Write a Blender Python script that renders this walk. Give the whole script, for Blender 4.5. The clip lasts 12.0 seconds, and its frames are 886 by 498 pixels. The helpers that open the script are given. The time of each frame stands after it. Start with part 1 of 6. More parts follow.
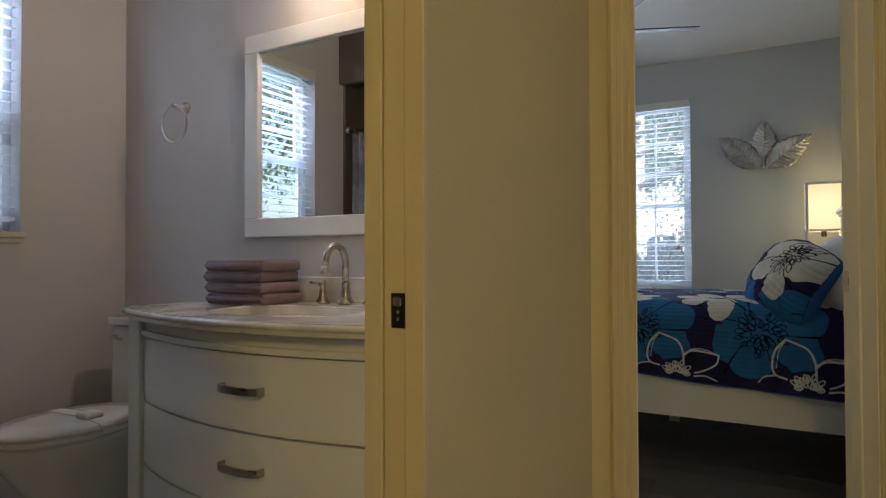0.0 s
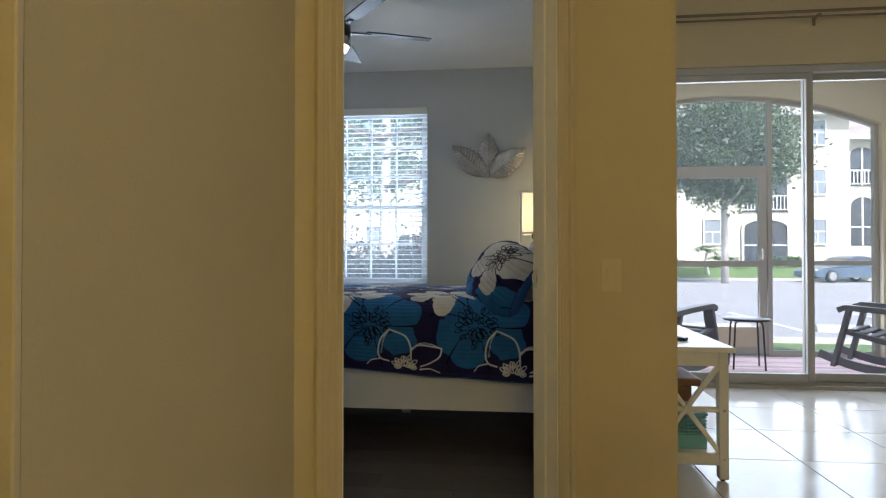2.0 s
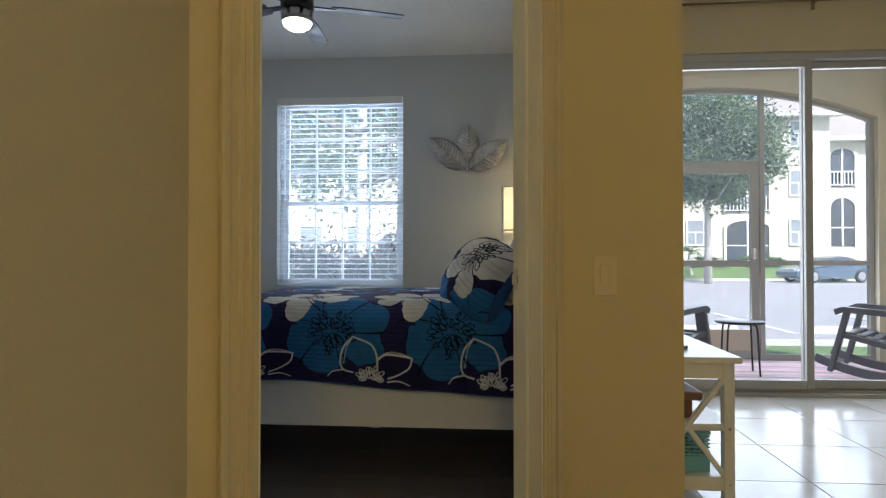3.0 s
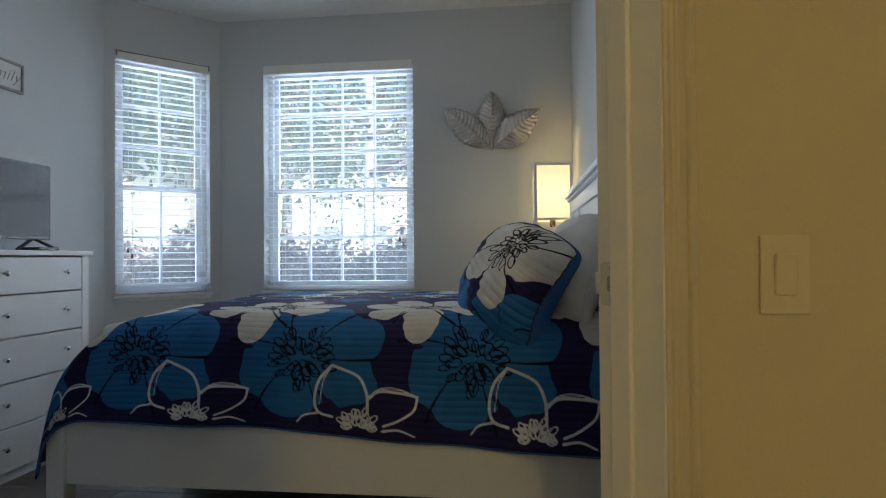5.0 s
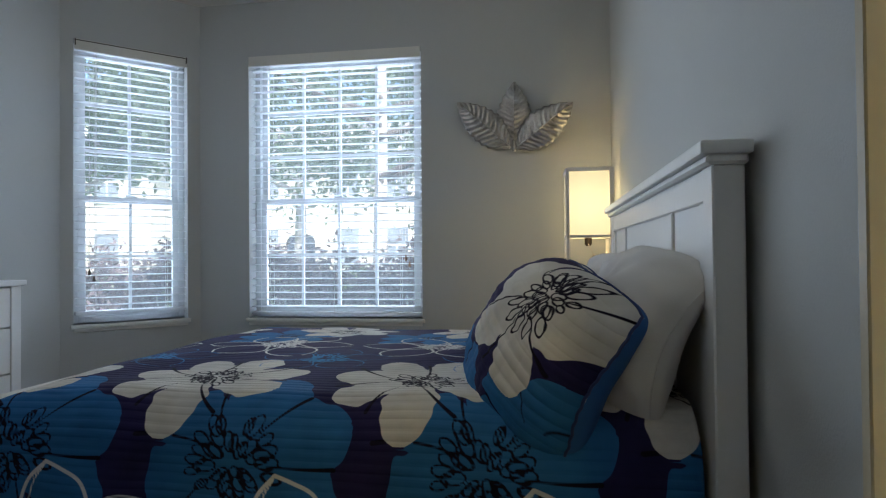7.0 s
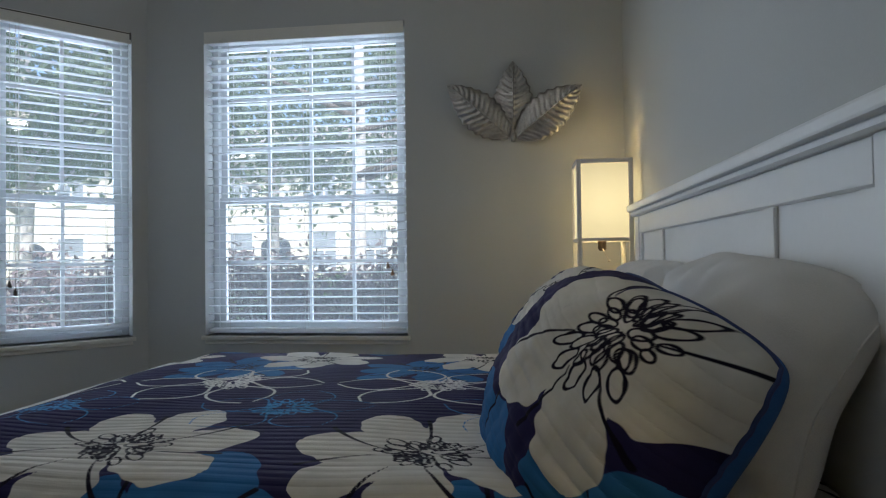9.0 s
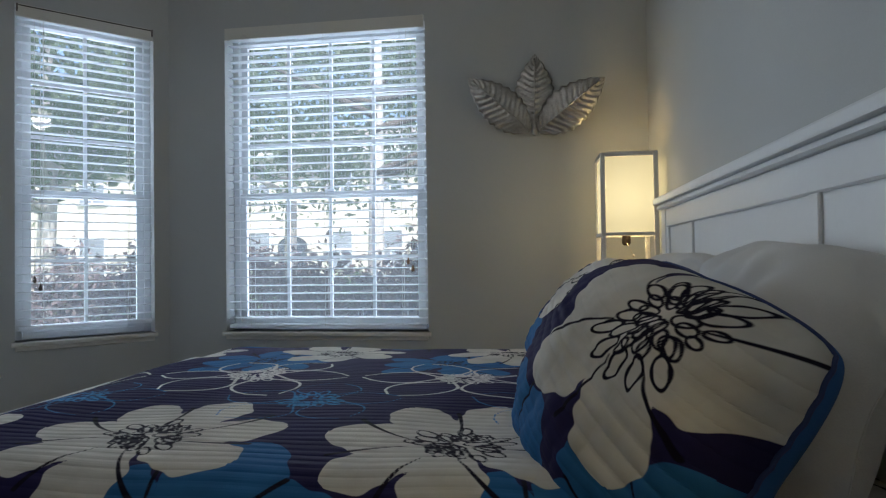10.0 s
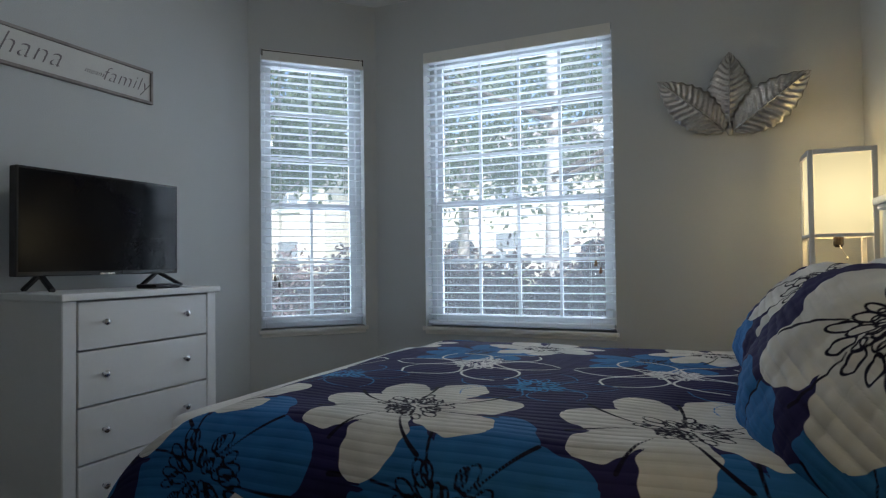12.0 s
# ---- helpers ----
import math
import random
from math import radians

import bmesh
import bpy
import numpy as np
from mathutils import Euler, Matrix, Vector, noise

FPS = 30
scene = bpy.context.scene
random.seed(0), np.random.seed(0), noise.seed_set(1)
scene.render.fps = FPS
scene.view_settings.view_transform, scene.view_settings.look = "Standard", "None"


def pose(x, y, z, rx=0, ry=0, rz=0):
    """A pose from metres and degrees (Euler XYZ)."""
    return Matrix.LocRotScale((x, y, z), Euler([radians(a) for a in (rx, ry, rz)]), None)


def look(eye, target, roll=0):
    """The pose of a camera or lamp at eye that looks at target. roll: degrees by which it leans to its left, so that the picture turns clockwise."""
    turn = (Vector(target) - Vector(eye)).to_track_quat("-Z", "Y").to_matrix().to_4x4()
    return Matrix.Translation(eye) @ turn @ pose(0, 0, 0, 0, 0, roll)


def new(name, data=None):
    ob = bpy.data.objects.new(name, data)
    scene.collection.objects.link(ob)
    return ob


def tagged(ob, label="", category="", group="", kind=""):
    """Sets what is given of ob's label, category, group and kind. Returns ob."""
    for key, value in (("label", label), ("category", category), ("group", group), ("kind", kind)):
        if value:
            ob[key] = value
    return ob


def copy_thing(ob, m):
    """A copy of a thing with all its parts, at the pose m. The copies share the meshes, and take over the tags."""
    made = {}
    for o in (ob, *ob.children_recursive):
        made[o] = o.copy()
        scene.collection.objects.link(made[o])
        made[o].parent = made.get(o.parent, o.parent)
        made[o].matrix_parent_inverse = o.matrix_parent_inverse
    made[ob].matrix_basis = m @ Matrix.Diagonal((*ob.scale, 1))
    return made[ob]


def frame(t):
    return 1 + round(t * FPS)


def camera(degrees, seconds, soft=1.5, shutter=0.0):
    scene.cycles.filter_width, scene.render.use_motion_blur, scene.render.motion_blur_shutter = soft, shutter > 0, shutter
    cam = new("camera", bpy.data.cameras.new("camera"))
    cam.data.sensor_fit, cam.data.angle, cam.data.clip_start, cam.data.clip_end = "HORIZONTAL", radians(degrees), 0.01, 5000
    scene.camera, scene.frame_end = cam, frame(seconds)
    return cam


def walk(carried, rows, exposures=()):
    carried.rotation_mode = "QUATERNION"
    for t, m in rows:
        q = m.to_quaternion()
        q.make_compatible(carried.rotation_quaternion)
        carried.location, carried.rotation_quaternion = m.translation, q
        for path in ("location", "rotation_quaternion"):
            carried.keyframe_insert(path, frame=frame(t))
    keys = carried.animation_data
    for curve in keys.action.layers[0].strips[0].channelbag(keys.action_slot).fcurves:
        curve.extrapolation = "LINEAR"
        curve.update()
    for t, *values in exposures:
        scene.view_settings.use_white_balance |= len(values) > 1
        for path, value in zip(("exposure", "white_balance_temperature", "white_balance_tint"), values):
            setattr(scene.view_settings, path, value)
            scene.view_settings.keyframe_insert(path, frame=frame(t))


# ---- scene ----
cam = camera(72.7, 12.0, soft=1.2)
PATH = [
    (0, (0.031, -0.045, 1.084), (-0.936, 1.705, 1.115), -0.2),
    (0.5, (0.064, -0.036, 1.083), (-0.703, 1.811, 1.111), -0.2),
    (1, (0.086, -0.017, 1.079), (-0.458, 1.907, 1.109), -0.2),
    (1.5, (0.112, -0.006, 1.082), (-0.243, 1.962, 1.107), 0.0),
    (2, (0.132, 0.072, 1.086), (-0.082, 2.061, 1.11), -0.0),
    (2.5, (0.155, 0.246, 1.091), (0.001, 2.24, 1.117), -0.0),
    (3, (0.16, 0.449, 1.074), (-0.002, 2.442, 1.1), -0.0),
    (3.5, (0.125, 0.68, 1.046), (-0.057, 2.671, 1.075), -0.2),
    (5.5, (0.084, 1.58, 1.048), (-0.164, 3.564, 1.074), -0.5),
    (6, (0.073, 1.756, 1.076), (-0.198, 3.737, 1.106), -0.5),
    (6.5, (0.073, 1.918, 1.134), (-0.219, 3.896, 1.157), -0.5),
    (7, (0.083, 2.065, 1.187), (-0.227, 4.041, 1.213), -0.5),
    (7.5, (0.072, 2.188, 1.233), (-0.242, 4.163, 1.26), -0.6),
    (9.5, (-0.078, 2.599, 1.193), (-0.3, 4.586, 1.231), -0.8),
    (10, (-0.085, 2.579, 1.185), (-0.371, 4.558, 1.221), -0.8),
    (10.5, (-0.1, 2.525, 1.186), (-0.491, 4.486, 1.228), -0.8),
    (11, (-0.115, 2.463, 1.186), (-0.61, 4.4, 1.228), -0.8),
    (11.5, (-0.146, 2.4, 1.189), (-0.784, 4.295, 1.233), -0.7),
    (12, (-0.173, 2.361, 1.192), (-0.974, 4.193, 1.239), -0.7),
]
EXPOSURES = [(0.0, 1.15, 5800, 10), (1.0, 1.27, 5800, 10), (2.5, 1.24, 5800, 10), (3.5, 1.18, 5800, 10), (5.5, 1.28, 5800, 10), (7.5, 1.12, 5850, 10), (9.5, .80, 5950, 10), (12.0, .92, 5950, 10)]
walk(cam, [(t, look(eye, target, roll)) for t, eye, target, roll in PATH], exposures=EXPOSURES)

# ---- light ----
world = bpy.data.worlds.new("sky")
scene.world = world
world.use_nodes = True
sky = world.node_tree.nodes.new("ShaderNodeTexSky")
sky.sky_type, sky.sun_disc = "NISHITA", False
sky.sun_elevation, sky.sun_rotation = radians(48), radians(150)
sky.air_density, sky.dust_density = 1.0, 3.0
world.node_tree.links.new(sky.outputs[0], world.node_tree.nodes["Background"].inputs[0])
world.node_tree.nodes["Background"].inputs[1].default_value = 0.15


def lamp(name, kind, energy, rgb, m, size=0.1, size_y=0.0):
    d = bpy.data.lights.new(name, kind)
    d.energy, d.color = energy, rgb
    if kind == "AREA":
        d.size = size
        if size_y:
            d.shape, d.size_y = "RECTANGLE", size_y
    elif kind == "SUN":
        d.angle = size
    else:
        d.shadow_soft_size = size
    ob = new(name, d)
    ob.matrix_world = m
    return ob


lamp("sun", "SUN", 3.7, (1, .95, .87), look((8, -14, 18), (0, 0, 0)), radians(0.6))
lamp("fan_bulb", "POINT", 3.4, (1, .96, .90), pose(-1.0, 3.95, 2.40), 0.07)
lamp("floor_lamp_bulb", "POINT", 1.15, (1, .74, .36), pose(.362, 5.49, 1.46), 0.04)
lamp("hall_bulb", "POINT", 20.5, (1, .71, .22), pose(.42, -1.42, 2.55), 0.12)
lamp("vanity_bulb", "POINT", 3.9, (1, .80, .68), pose(-1.35, 1.60, 2.22), 0.06)

# skylight standing in the openings of the bedroom windows, the porch arch and the glass door
lamp("sky_window", "AREA", 12, (.78, .89, 1), look((-1.21, 5.98, 1.62), (-1.215, 0, 1.62)), 1.10, 1.62)
lamp("sky_window", "AREA", 6, (.78, .89, 1), look((-2.56, 5.64, 1.64), (-2.56 + 3, 5.64 - 3, 1.64)), .58, 1.62)
# added lamp outside, above the bathroom window, clear of the mirror's view
lamp("sky_window", "AREA", 150, (.70, .80, 1), look((-3.75, .79, 3.15), (-2.0, .85, 1.55)), 1.3, 1.0)
lamp("sky_porch", "AREA", 30, (.90, .95, 1), look((2.5, 7.04, 1.4), (2.5, 0, 1.0)), 3.1, 2.4)
lamp("sky_door", "AREA", 15, (.92, .96, 1), look((2.95, 5.50, 1.32), (2.95, 0, 1.32)), 4.0, 2.5)


# ---- materials ----
def mat(name, rgb, rough=0.5, metal=0.0, vary=0.12, scale=3.0, grain=120.0, bump=0.15, stretch=(1, 1, 1), rand=0.0, spec=0.5):
    """Painted, woven or metal surface: two scales of variation in the colour, fine relief, uneven gloss."""
    m = bpy.data.materials.new(name)
    m.use_nodes = True
    t = m.node_tree
    b = t.nodes["Principled BSDF"]
    co = t.nodes.new("ShaderNodeTexCoord")
    mp = t.nodes.new("ShaderNodeMapping")
    mp.inputs["Scale"].default_value = stretch
    t.links.new(co.outputs["Object"], mp.inputs[0])
    n1, n2 = t.nodes.new("ShaderNodeTexNoise"), t.nodes.new("ShaderNodeTexNoise")
    n1.inputs["Scale"].default_value, n2.inputs["Scale"].default_value = scale, grain
    n1.inputs["Detail"].default_value, n2.inputs["Detail"].default_value = 4, 3
    for n in (n1, n2):
        t.links.new(mp.outputs[0], n.inputs[0])
    mix = t.nodes.new("ShaderNodeMath")
    mix.operation = "MULTIPLY_ADD"
    t.links.new(n1.outputs[0], mix.inputs[0])
    mix.inputs[1].default_value = 0.7
    add = t.nodes.new("ShaderNodeMath")
    add.operation = "MULTIPLY"
    add.inputs[1].default_value = 0.3
    t.links.new(n2.outputs[0], add.inputs[0])
    t.links.new(add.outputs[0], mix.inputs[2])
    ramp = t.nodes.new("ShaderNodeMapRange")
    ramp.inputs[1].default_value, ramp.inputs[2].default_value = 0.3, 0.7
    ramp.inputs[3].default_value, ramp.inputs[4].default_value = 1 - vary, 1 + vary
    t.links.new(mix.outputs[0], ramp.inputs[0])
    last = ramp.outputs[0]
    if rand:
        info = t.nodes.new("ShaderNodeObjectInfo")
        r2 = t.nodes.new("ShaderNodeMapRange")
        r2.inputs[3].default_value, r2.inputs[4].default_value = 1 - rand, 1 + rand
        t.links.new(info.outputs["Random"], r2.inputs[0])
        mu = t.nodes.new("ShaderNodeMath")
        mu.operation = "MULTIPLY"
        t.links.new(last, mu.inputs[0])
        t.links.new(r2.outputs[0], mu.inputs[1])
        last = mu.outputs[0]
    sc = t.nodes.new("ShaderNodeVectorMath")
    sc.operation = "SCALE"
    sc.inputs[0].default_value = rgb
    t.links.new(last, sc.inputs["Scale"])
    t.links.new(sc.outputs[0], b.inputs["Base Color"])
    rr = t.nodes.new("ShaderNodeMapRange")
    rr.inputs[1].default_value, rr.inputs[2].default_value = 0.3, 0.7
    rr.inputs[3].default_value, rr.inputs[4].default_value = max(0.02, rough - .08), min(1, rough + .08)
    t.links.new(n1.outputs[0], rr.inputs[0])
    t.links.new(rr.outputs[0], b.inputs["Roughness"])
    b.inputs["Metallic"].default_value = metal
    b.inputs["Specular IOR Level"].default_value = spec
    if bump:
        bp = t.nodes.new("ShaderNodeBump")
        bp.inputs["Strength"].default_value, bp.inputs["Distance"].default_value = bump, 0.004
        t.links.new(n2.outputs[0], bp.inputs["Height"])
        t.links.new(bp.outputs[0], b.inputs["Normal"])
    return m


def backlit(m, share, rgb):
    """Lets light through a thin sheet."""
    t = m.node_tree
    tl, mx = t.nodes.new("ShaderNodeBsdfTranslucent"), t.nodes.new("ShaderNodeMixShader")
    tl.inputs[0].default_value = (*rgb, 1)
    mx.inputs[0].default_value = share
    t.links.new(t.nodes["Principled BSDF"].outputs[0], mx.inputs[1])
    t.links.new(tl.outputs[0], mx.inputs[2])
    t.links.new(mx.outputs[0], t.nodes["Material Output"].inputs[0])
    return m


def glass(name, tint=(1, 1, 1), rough=0.0):
    """Thin clear pane: straight-through with a Fresnel mirror share."""
    m = bpy.data.materials.new(name)
    m.use_nodes = True
    t = m.node_tree
    t.nodes.remove(t.nodes["Principled BSDF"])
    tr, gl, lw, po, fr, mx = (t.nodes.new("ShaderNode" + k) for k in ("BsdfTransparent", "BsdfGlossy", "LayerWeight", "Math", "Math", "MixShader"))
    tr.inputs[0].default_value = (*tint, 1)
    gl.inputs["Roughness"].default_value = rough
    po.operation, fr.operation = "POWER", "MULTIPLY_ADD"
    po.inputs[1].default_value, fr.inputs[1].default_value, fr.inputs[2].default_value = 5, .96, .04
    lw.inputs[0].default_value = .5
    t.links.new(lw.outputs["Facing"], po.inputs[0])
    t.links.new(po.outputs[0], fr.inputs[0])
    t.links.new(fr.outputs[0], mx.inputs[0])
    t.links.new(tr.outputs[0], mx.inputs[1])
    t.links.new(gl.outputs[0], mx.inputs[2])
    t.links.new(mx.outputs[0], t.nodes["Material Output"].inputs[0])
    return m


def glow(name, rgb, strength):
    m = bpy.data.materials.new(name)
    m.use_nodes = True
    b = m.node_tree.nodes["Principled BSDF"]
    b.inputs["Base Color"].default_value = (*rgb, 1)
    b.inputs["Emission Color"].default_value = (*rgb, 1)
    b.inputs["Emission Strength"].default_value = strength
    return m


def cloth_light(name, rgb, strength):
    """Lamp shade linen: lit from inside, brightest at the bulb's height."""
    m = bpy.data.materials.new(name)
    m.use_nodes = True
    t = m.node_tree
    b = t.nodes["Principled BSDF"]
    b.inputs["Base Color"].default_value = (.8, .74, .6, 1)
    b.inputs["Roughness"].default_value = 0.9
    co = t.nodes.new("ShaderNodeTexCoord")
    d = t.nodes.new("ShaderNodeVectorMath")
    d.operation = "DISTANCE"
    d.inputs[1].default_value = (0, 0, 1.455)
    t.links.new(co.outputs["Object"], d.inputs[0])
    r = t.nodes.new("ShaderNodeMapRange")
    r.inputs[1].default_value, r.inputs[2].default_value = 0.10, 0.27
    r.inputs[3].default_value, r.inputs[4].default_value = strength, strength * .45
    t.links.new(d.outputs["Value"], r.inputs[0])
    b.inputs["Emission Color"].default_value = (*rgb, 1)
    t.links.new(r.outputs[0], b.inputs["Emission Strength"])
    return m


def print_mat(name):
    """Quilted cotton with a printed flower pattern; the print's outlines come as distances on the mesh."""
    m = bpy.data.materials.new(name)
    m.use_nodes = True
    t = m.node_tree
    b = t.nodes["Principled BSDF"]

    def attr(n):
        a = t.nodes.new("ShaderNodeAttribute")
        a.attribute_name = n
        return a.outputs["Fac"]

    nz = t.nodes.new("ShaderNodeTexNoise")
    nz.inputs["Scale"].default_value = 9
    nz.inputs["Detail"].default_value = 6
    co = t.nodes.new("ShaderNodeTexCoord")
    t.links.new(co.outputs["Object"], nz.inputs[0])
    last = None
    for n, rgb in (("blue", (.030, .140, .36)), ("white", (.62, .60, .56)), ("line", (.008, .006, .018)), ("rim", (.70, .70, .70)), ("sky", (.05, .22, .52))):
        r = t.nodes.new("ShaderNodeMapRange")
        r.inputs[1].default_value, r.inputs[2].default_value = -.0012, .0012
        t.links.new(attr(n), r.inputs[0])
        mx = t.nodes.new("ShaderNodeMix")
        mx.data_type = "RGBA"
        t.links.new(r.outputs[0], mx.inputs["Factor"])
        if last:
            t.links.new(last, mx.inputs[6])
        else:
            mx.inputs[6].default_value = (.020, .017, .075, 1)
        mx.inputs[7].default_value = (*rgb, 1)
        last = mx.outputs[2]
    hs = t.nodes.new("ShaderNodeHueSaturation")
    vr = t.nodes.new("ShaderNodeMapRange")
    vr.inputs[1].default_value, vr.inputs[2].default_value, vr.inputs[3].default_value, vr.inputs[4].default_value = .3, .7, .82, 1.12
    t.links.new(nz.outputs[0], vr.inputs[0])
    t.links.new(vr.outputs[0], hs.inputs["Value"])
    t.links.new(last, hs.inputs["Color"])
    t.links.new(hs.outputs[0], b.inputs["Base Color"])
    b.inputs["Roughness"].default_value = 0.85
    b.inputs["Specular IOR Level"].default_value = 0.15
    weave = t.nodes.new("ShaderNodeTexNoise")
    weave.inputs["Scale"].default_value = 500
    t.links.new(co.outputs["Object"], weave.inputs[0])
    sm = t.nodes.new("ShaderNodeMath")
    sm.operation = "MULTIPLY_ADD"
    t.links.new(weave.outputs[0], sm.inputs[0])
    sm.inputs[1].default_value = 0.12
    t.links.new(attr("rib"), sm.inputs[2])
    bp = t.nodes.new("ShaderNodeBump")
    bp.inputs["Strength"].default_value, bp.inputs["Distance"].default_value = 0.6, 0.005
    t.links.new(sm.outputs[0], bp.inputs["Height"])
    t.links.new(bp.outputs[0], b.inputs["Normal"])
    return m


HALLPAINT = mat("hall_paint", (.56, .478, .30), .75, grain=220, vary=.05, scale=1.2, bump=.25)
PAINT = mat("wall_paint", (.52, .53, .52), .75, grain=220, vary=.05, scale=1.2, bump=.25)
BATHPAINT = mat("bath_paint", (.63, .60, .60), .7, grain=220, vary=.05, scale=1.2, bump=.25)
CEILING = mat("ceiling_paint", (.74, .73, .70), .85, grain=60, vary=.04, bump=.6)
TRIM = mat("trim_paint", (.74, .72, .66), .35, grain=90, vary=.04, bump=.05)
# casings: the hall lamp's yellow and dimness are put into the white paint's colour
CASING = mat("lamp_warmed_casing", (.56, .485, .32), .42, grain=90, vary=.05, bump=.08)
WHITE = mat("white_lacquer", (.80, .80, .79), .46, grain=60, vary=.03, bump=.04)
LAMPWHITE = mat("lamp_frame_paint", (.74, .72, .68), .5, vary=.06)
VINYL = mat("window_vinyl", (.78, .80, .82), .35, vary=.04, bump=.03)
SLAT = backlit(mat("blind_slat", (.82, .83, .84), .4, vary=.05, grain=80, bump=.06), .45, (.92, .94, .96))
COTTON = mat("white_cotton", (.70, .68, .65), .85, vary=.06, scale=7, grain=400, bump=.25)
NICKEL = mat("brushed_nickel", (.52, .49, .45), .28, 1, vary=.1, grain=300, bump=.05)
STRIKE = mat("satin_plate", (.60, .57, .52), .45, .35, vary=.06, grain=200, bump=.03)
CHROME = mat("chrome", (.72, .72, .74), .12, 1, vary=.05, bump=0)
BRONZE = mat("dark_bronze", (.07, .055, .045), .4, .9, vary=.25)
SILVER = mat("silver_leaf", (.46, .44, .41), .38, 1, vary=.25, scale=14, grain=80, bump=.3)
BLACK = mat("black_plastic", (.012, .012, .014), .3, vary=.2, bump=.05)
SCREEN = mat("screen_glass", (.006, .006, .008), .12, vary=.1, bump=0, spec=.2)
BLADE = mat("fan_blade", (.05, .055, .06), .4, .2, vary=.3, scale=2, grain=30, stretch=(1, 6, 1))
SHADE = cloth_light("lit_linen", (1, .78, .36), .55)
FANGLASS = glow("lit_opal_glass", (1, .90, .66), 2.6)
VANGLASS = glow("lit_vanity_glass", (1, .75, .40), 1.6)
PLANK = mat("dark_oak_plank", (0.088, 0.071, 0.061), .38, vary=.4, scale=2.2, grain=26, stretch=(9, 1, 1), rand=.3, bump=.2)
TILE = mat("floor_tile", (.62, .59, .54), .16, vary=.07, scale=2.5, grain=30, rand=.04, bump=.03)
GROUT = mat("grout", (.22, .20, .18), .9, vary=.2)
MARBLE = mat("grey_marble", (.66, .63, .60), .12, vary=.28, scale=5, grain=22, bump=.02)
PORCELAIN = mat("porcelain", (.80, .79, .76), .08, vary=.02, bump=0)
TOWEL = mat("mauve_towel", (.27, .20, .23), .95, vary=.18, scale=12, grain=260, bump=.9)
CURTAIN = mat("shower_curtain", (.33, .34, .40), .8, vary=.5, scale=5, grain=18, bump=.2)
DRAPE = mat("brown_drape", (.10, .07, .05), .9, vary=.15, grain=300)
BASKET = mat("teal_basket", (.20, .46, .50), .6, vary=.15)
BOXWOOD = mat("brown_wood_box", (.20, .10, .05), .5, vary=.35, scale=5, grain=30, stretch=(1, 8, 1))
RESIN = mat("grey_resin", (.13, .14, .17), .5, vary=.12)
IRON = mat("dark_iron", (.05, .045, .05), .4, .6, vary=.2)
PORCHWALL = mat("porch_stucco", (.62, .56, .44), .9, vary=.08, grain=70, bump=.8)
ALU = mat("white_aluminium", (.44, .43, .41), .45, .1, vary=.06)
DECK = mat("porch_rug", (.74, .52, .56), .9, vary=.15, scale=4, grain=200, rand=.12, bump=.4)
TRIMOUT = mat("white_trim", (.74, .74, .73), .5, vary=.05)
STUCCO = mat("cream_stucco", (.60, .57, .49), .9, vary=.06, scale=.5, grain=20, bump=.2)
ROOF = mat("roof_shingle", (.30, .27, .25), .9, vary=.2, scale=1, grain=8)
# far panes: reflected sky and pale blinds are put into the base colour
SKYTINTGLASS = mat("sky_tinted_far_glass", (.24, .27, .31), .15, vary=.25, scale=.5, bump=0)
DARKGLASS = mat("dark_glass", (.05, .06, .08), .1, vary=.3, scale=.6, bump=0)
ASPHALT = mat("asphalt", (.28, .28, .29), .9, vary=.15, scale=.4, grain=40, bump=.3)
CONCRETE = mat("concrete", (.50, .49, .46), .9, vary=.12, scale=1, grain=40)
LAWN = mat("lawn", (.10, .16, .05), .95, vary=.35, scale=1.5, grain=30, bump=1)
LEAF = backlit(mat("oak_leaf", (.12, .16, .10), .5, vary=.5, scale=1.2, grain=9, bump=0), .3, (.16, .22, .08))
LEAF2 = backlit(mat("hedge_leaf", (.17, .13, .13), .5, vary=.5, scale=4, grain=20, bump=0), .25, (.2, .14, .12))
LEAF3 = mat("bush_leaf", (.07, .12, .04), .5, vary=.5, scale=4, grain=20, bump=0)
BARK = mat("pale_bark", (.46, .43, .40), .9, vary=.3, scale=4, grain=30, stretch=(1, 1, .3), bump=1)
CARPAINT = mat("car_paint", (.13, .18, .25), .22, .4, vary=.05, bump=0)
TYRE = mat("tyre_rubber", (.02, .02, .02), .8, vary=.2)
SHOWER = mat("shower_tile", (.16, .13, .11), .4, vary=.15)
INK = mat("grey_ink", (.20, .18, .18), .8, vary=.1)
SIGN = mat("sign_board", (.62, .61, .58), .7, vary=.05, scale=6)
SIGNFRAME = mat("weathered_frame", (.30, .27, .25), .8, vary=.3, scale=12)
DARKBARK = mat("dark_bark", (.10, .085, .07), .9, vary=.25, scale=6, grain=40)
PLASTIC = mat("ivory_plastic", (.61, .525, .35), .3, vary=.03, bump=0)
PANE = glass("window_glass")
# see-through sheet whose small translucent share lays bright haze over the view
HAZE = bpy.data.materials.new("haze_sheet")
HAZE.use_nodes = True
_t = HAZE.node_tree
_tr, _tl, _mx = (_t.nodes.new("ShaderNode" + k) for k in ("BsdfTransparent", "BsdfTranslucent", "MixShader"))
_tl.inputs[0].default_value, _mx.inputs[0].default_value = (.62, .66, .68, 1), .042
_t.links.new(_tr.outputs[0], _mx.inputs[1]), _t.links.new(_tl.outputs[0], _mx.inputs[2])
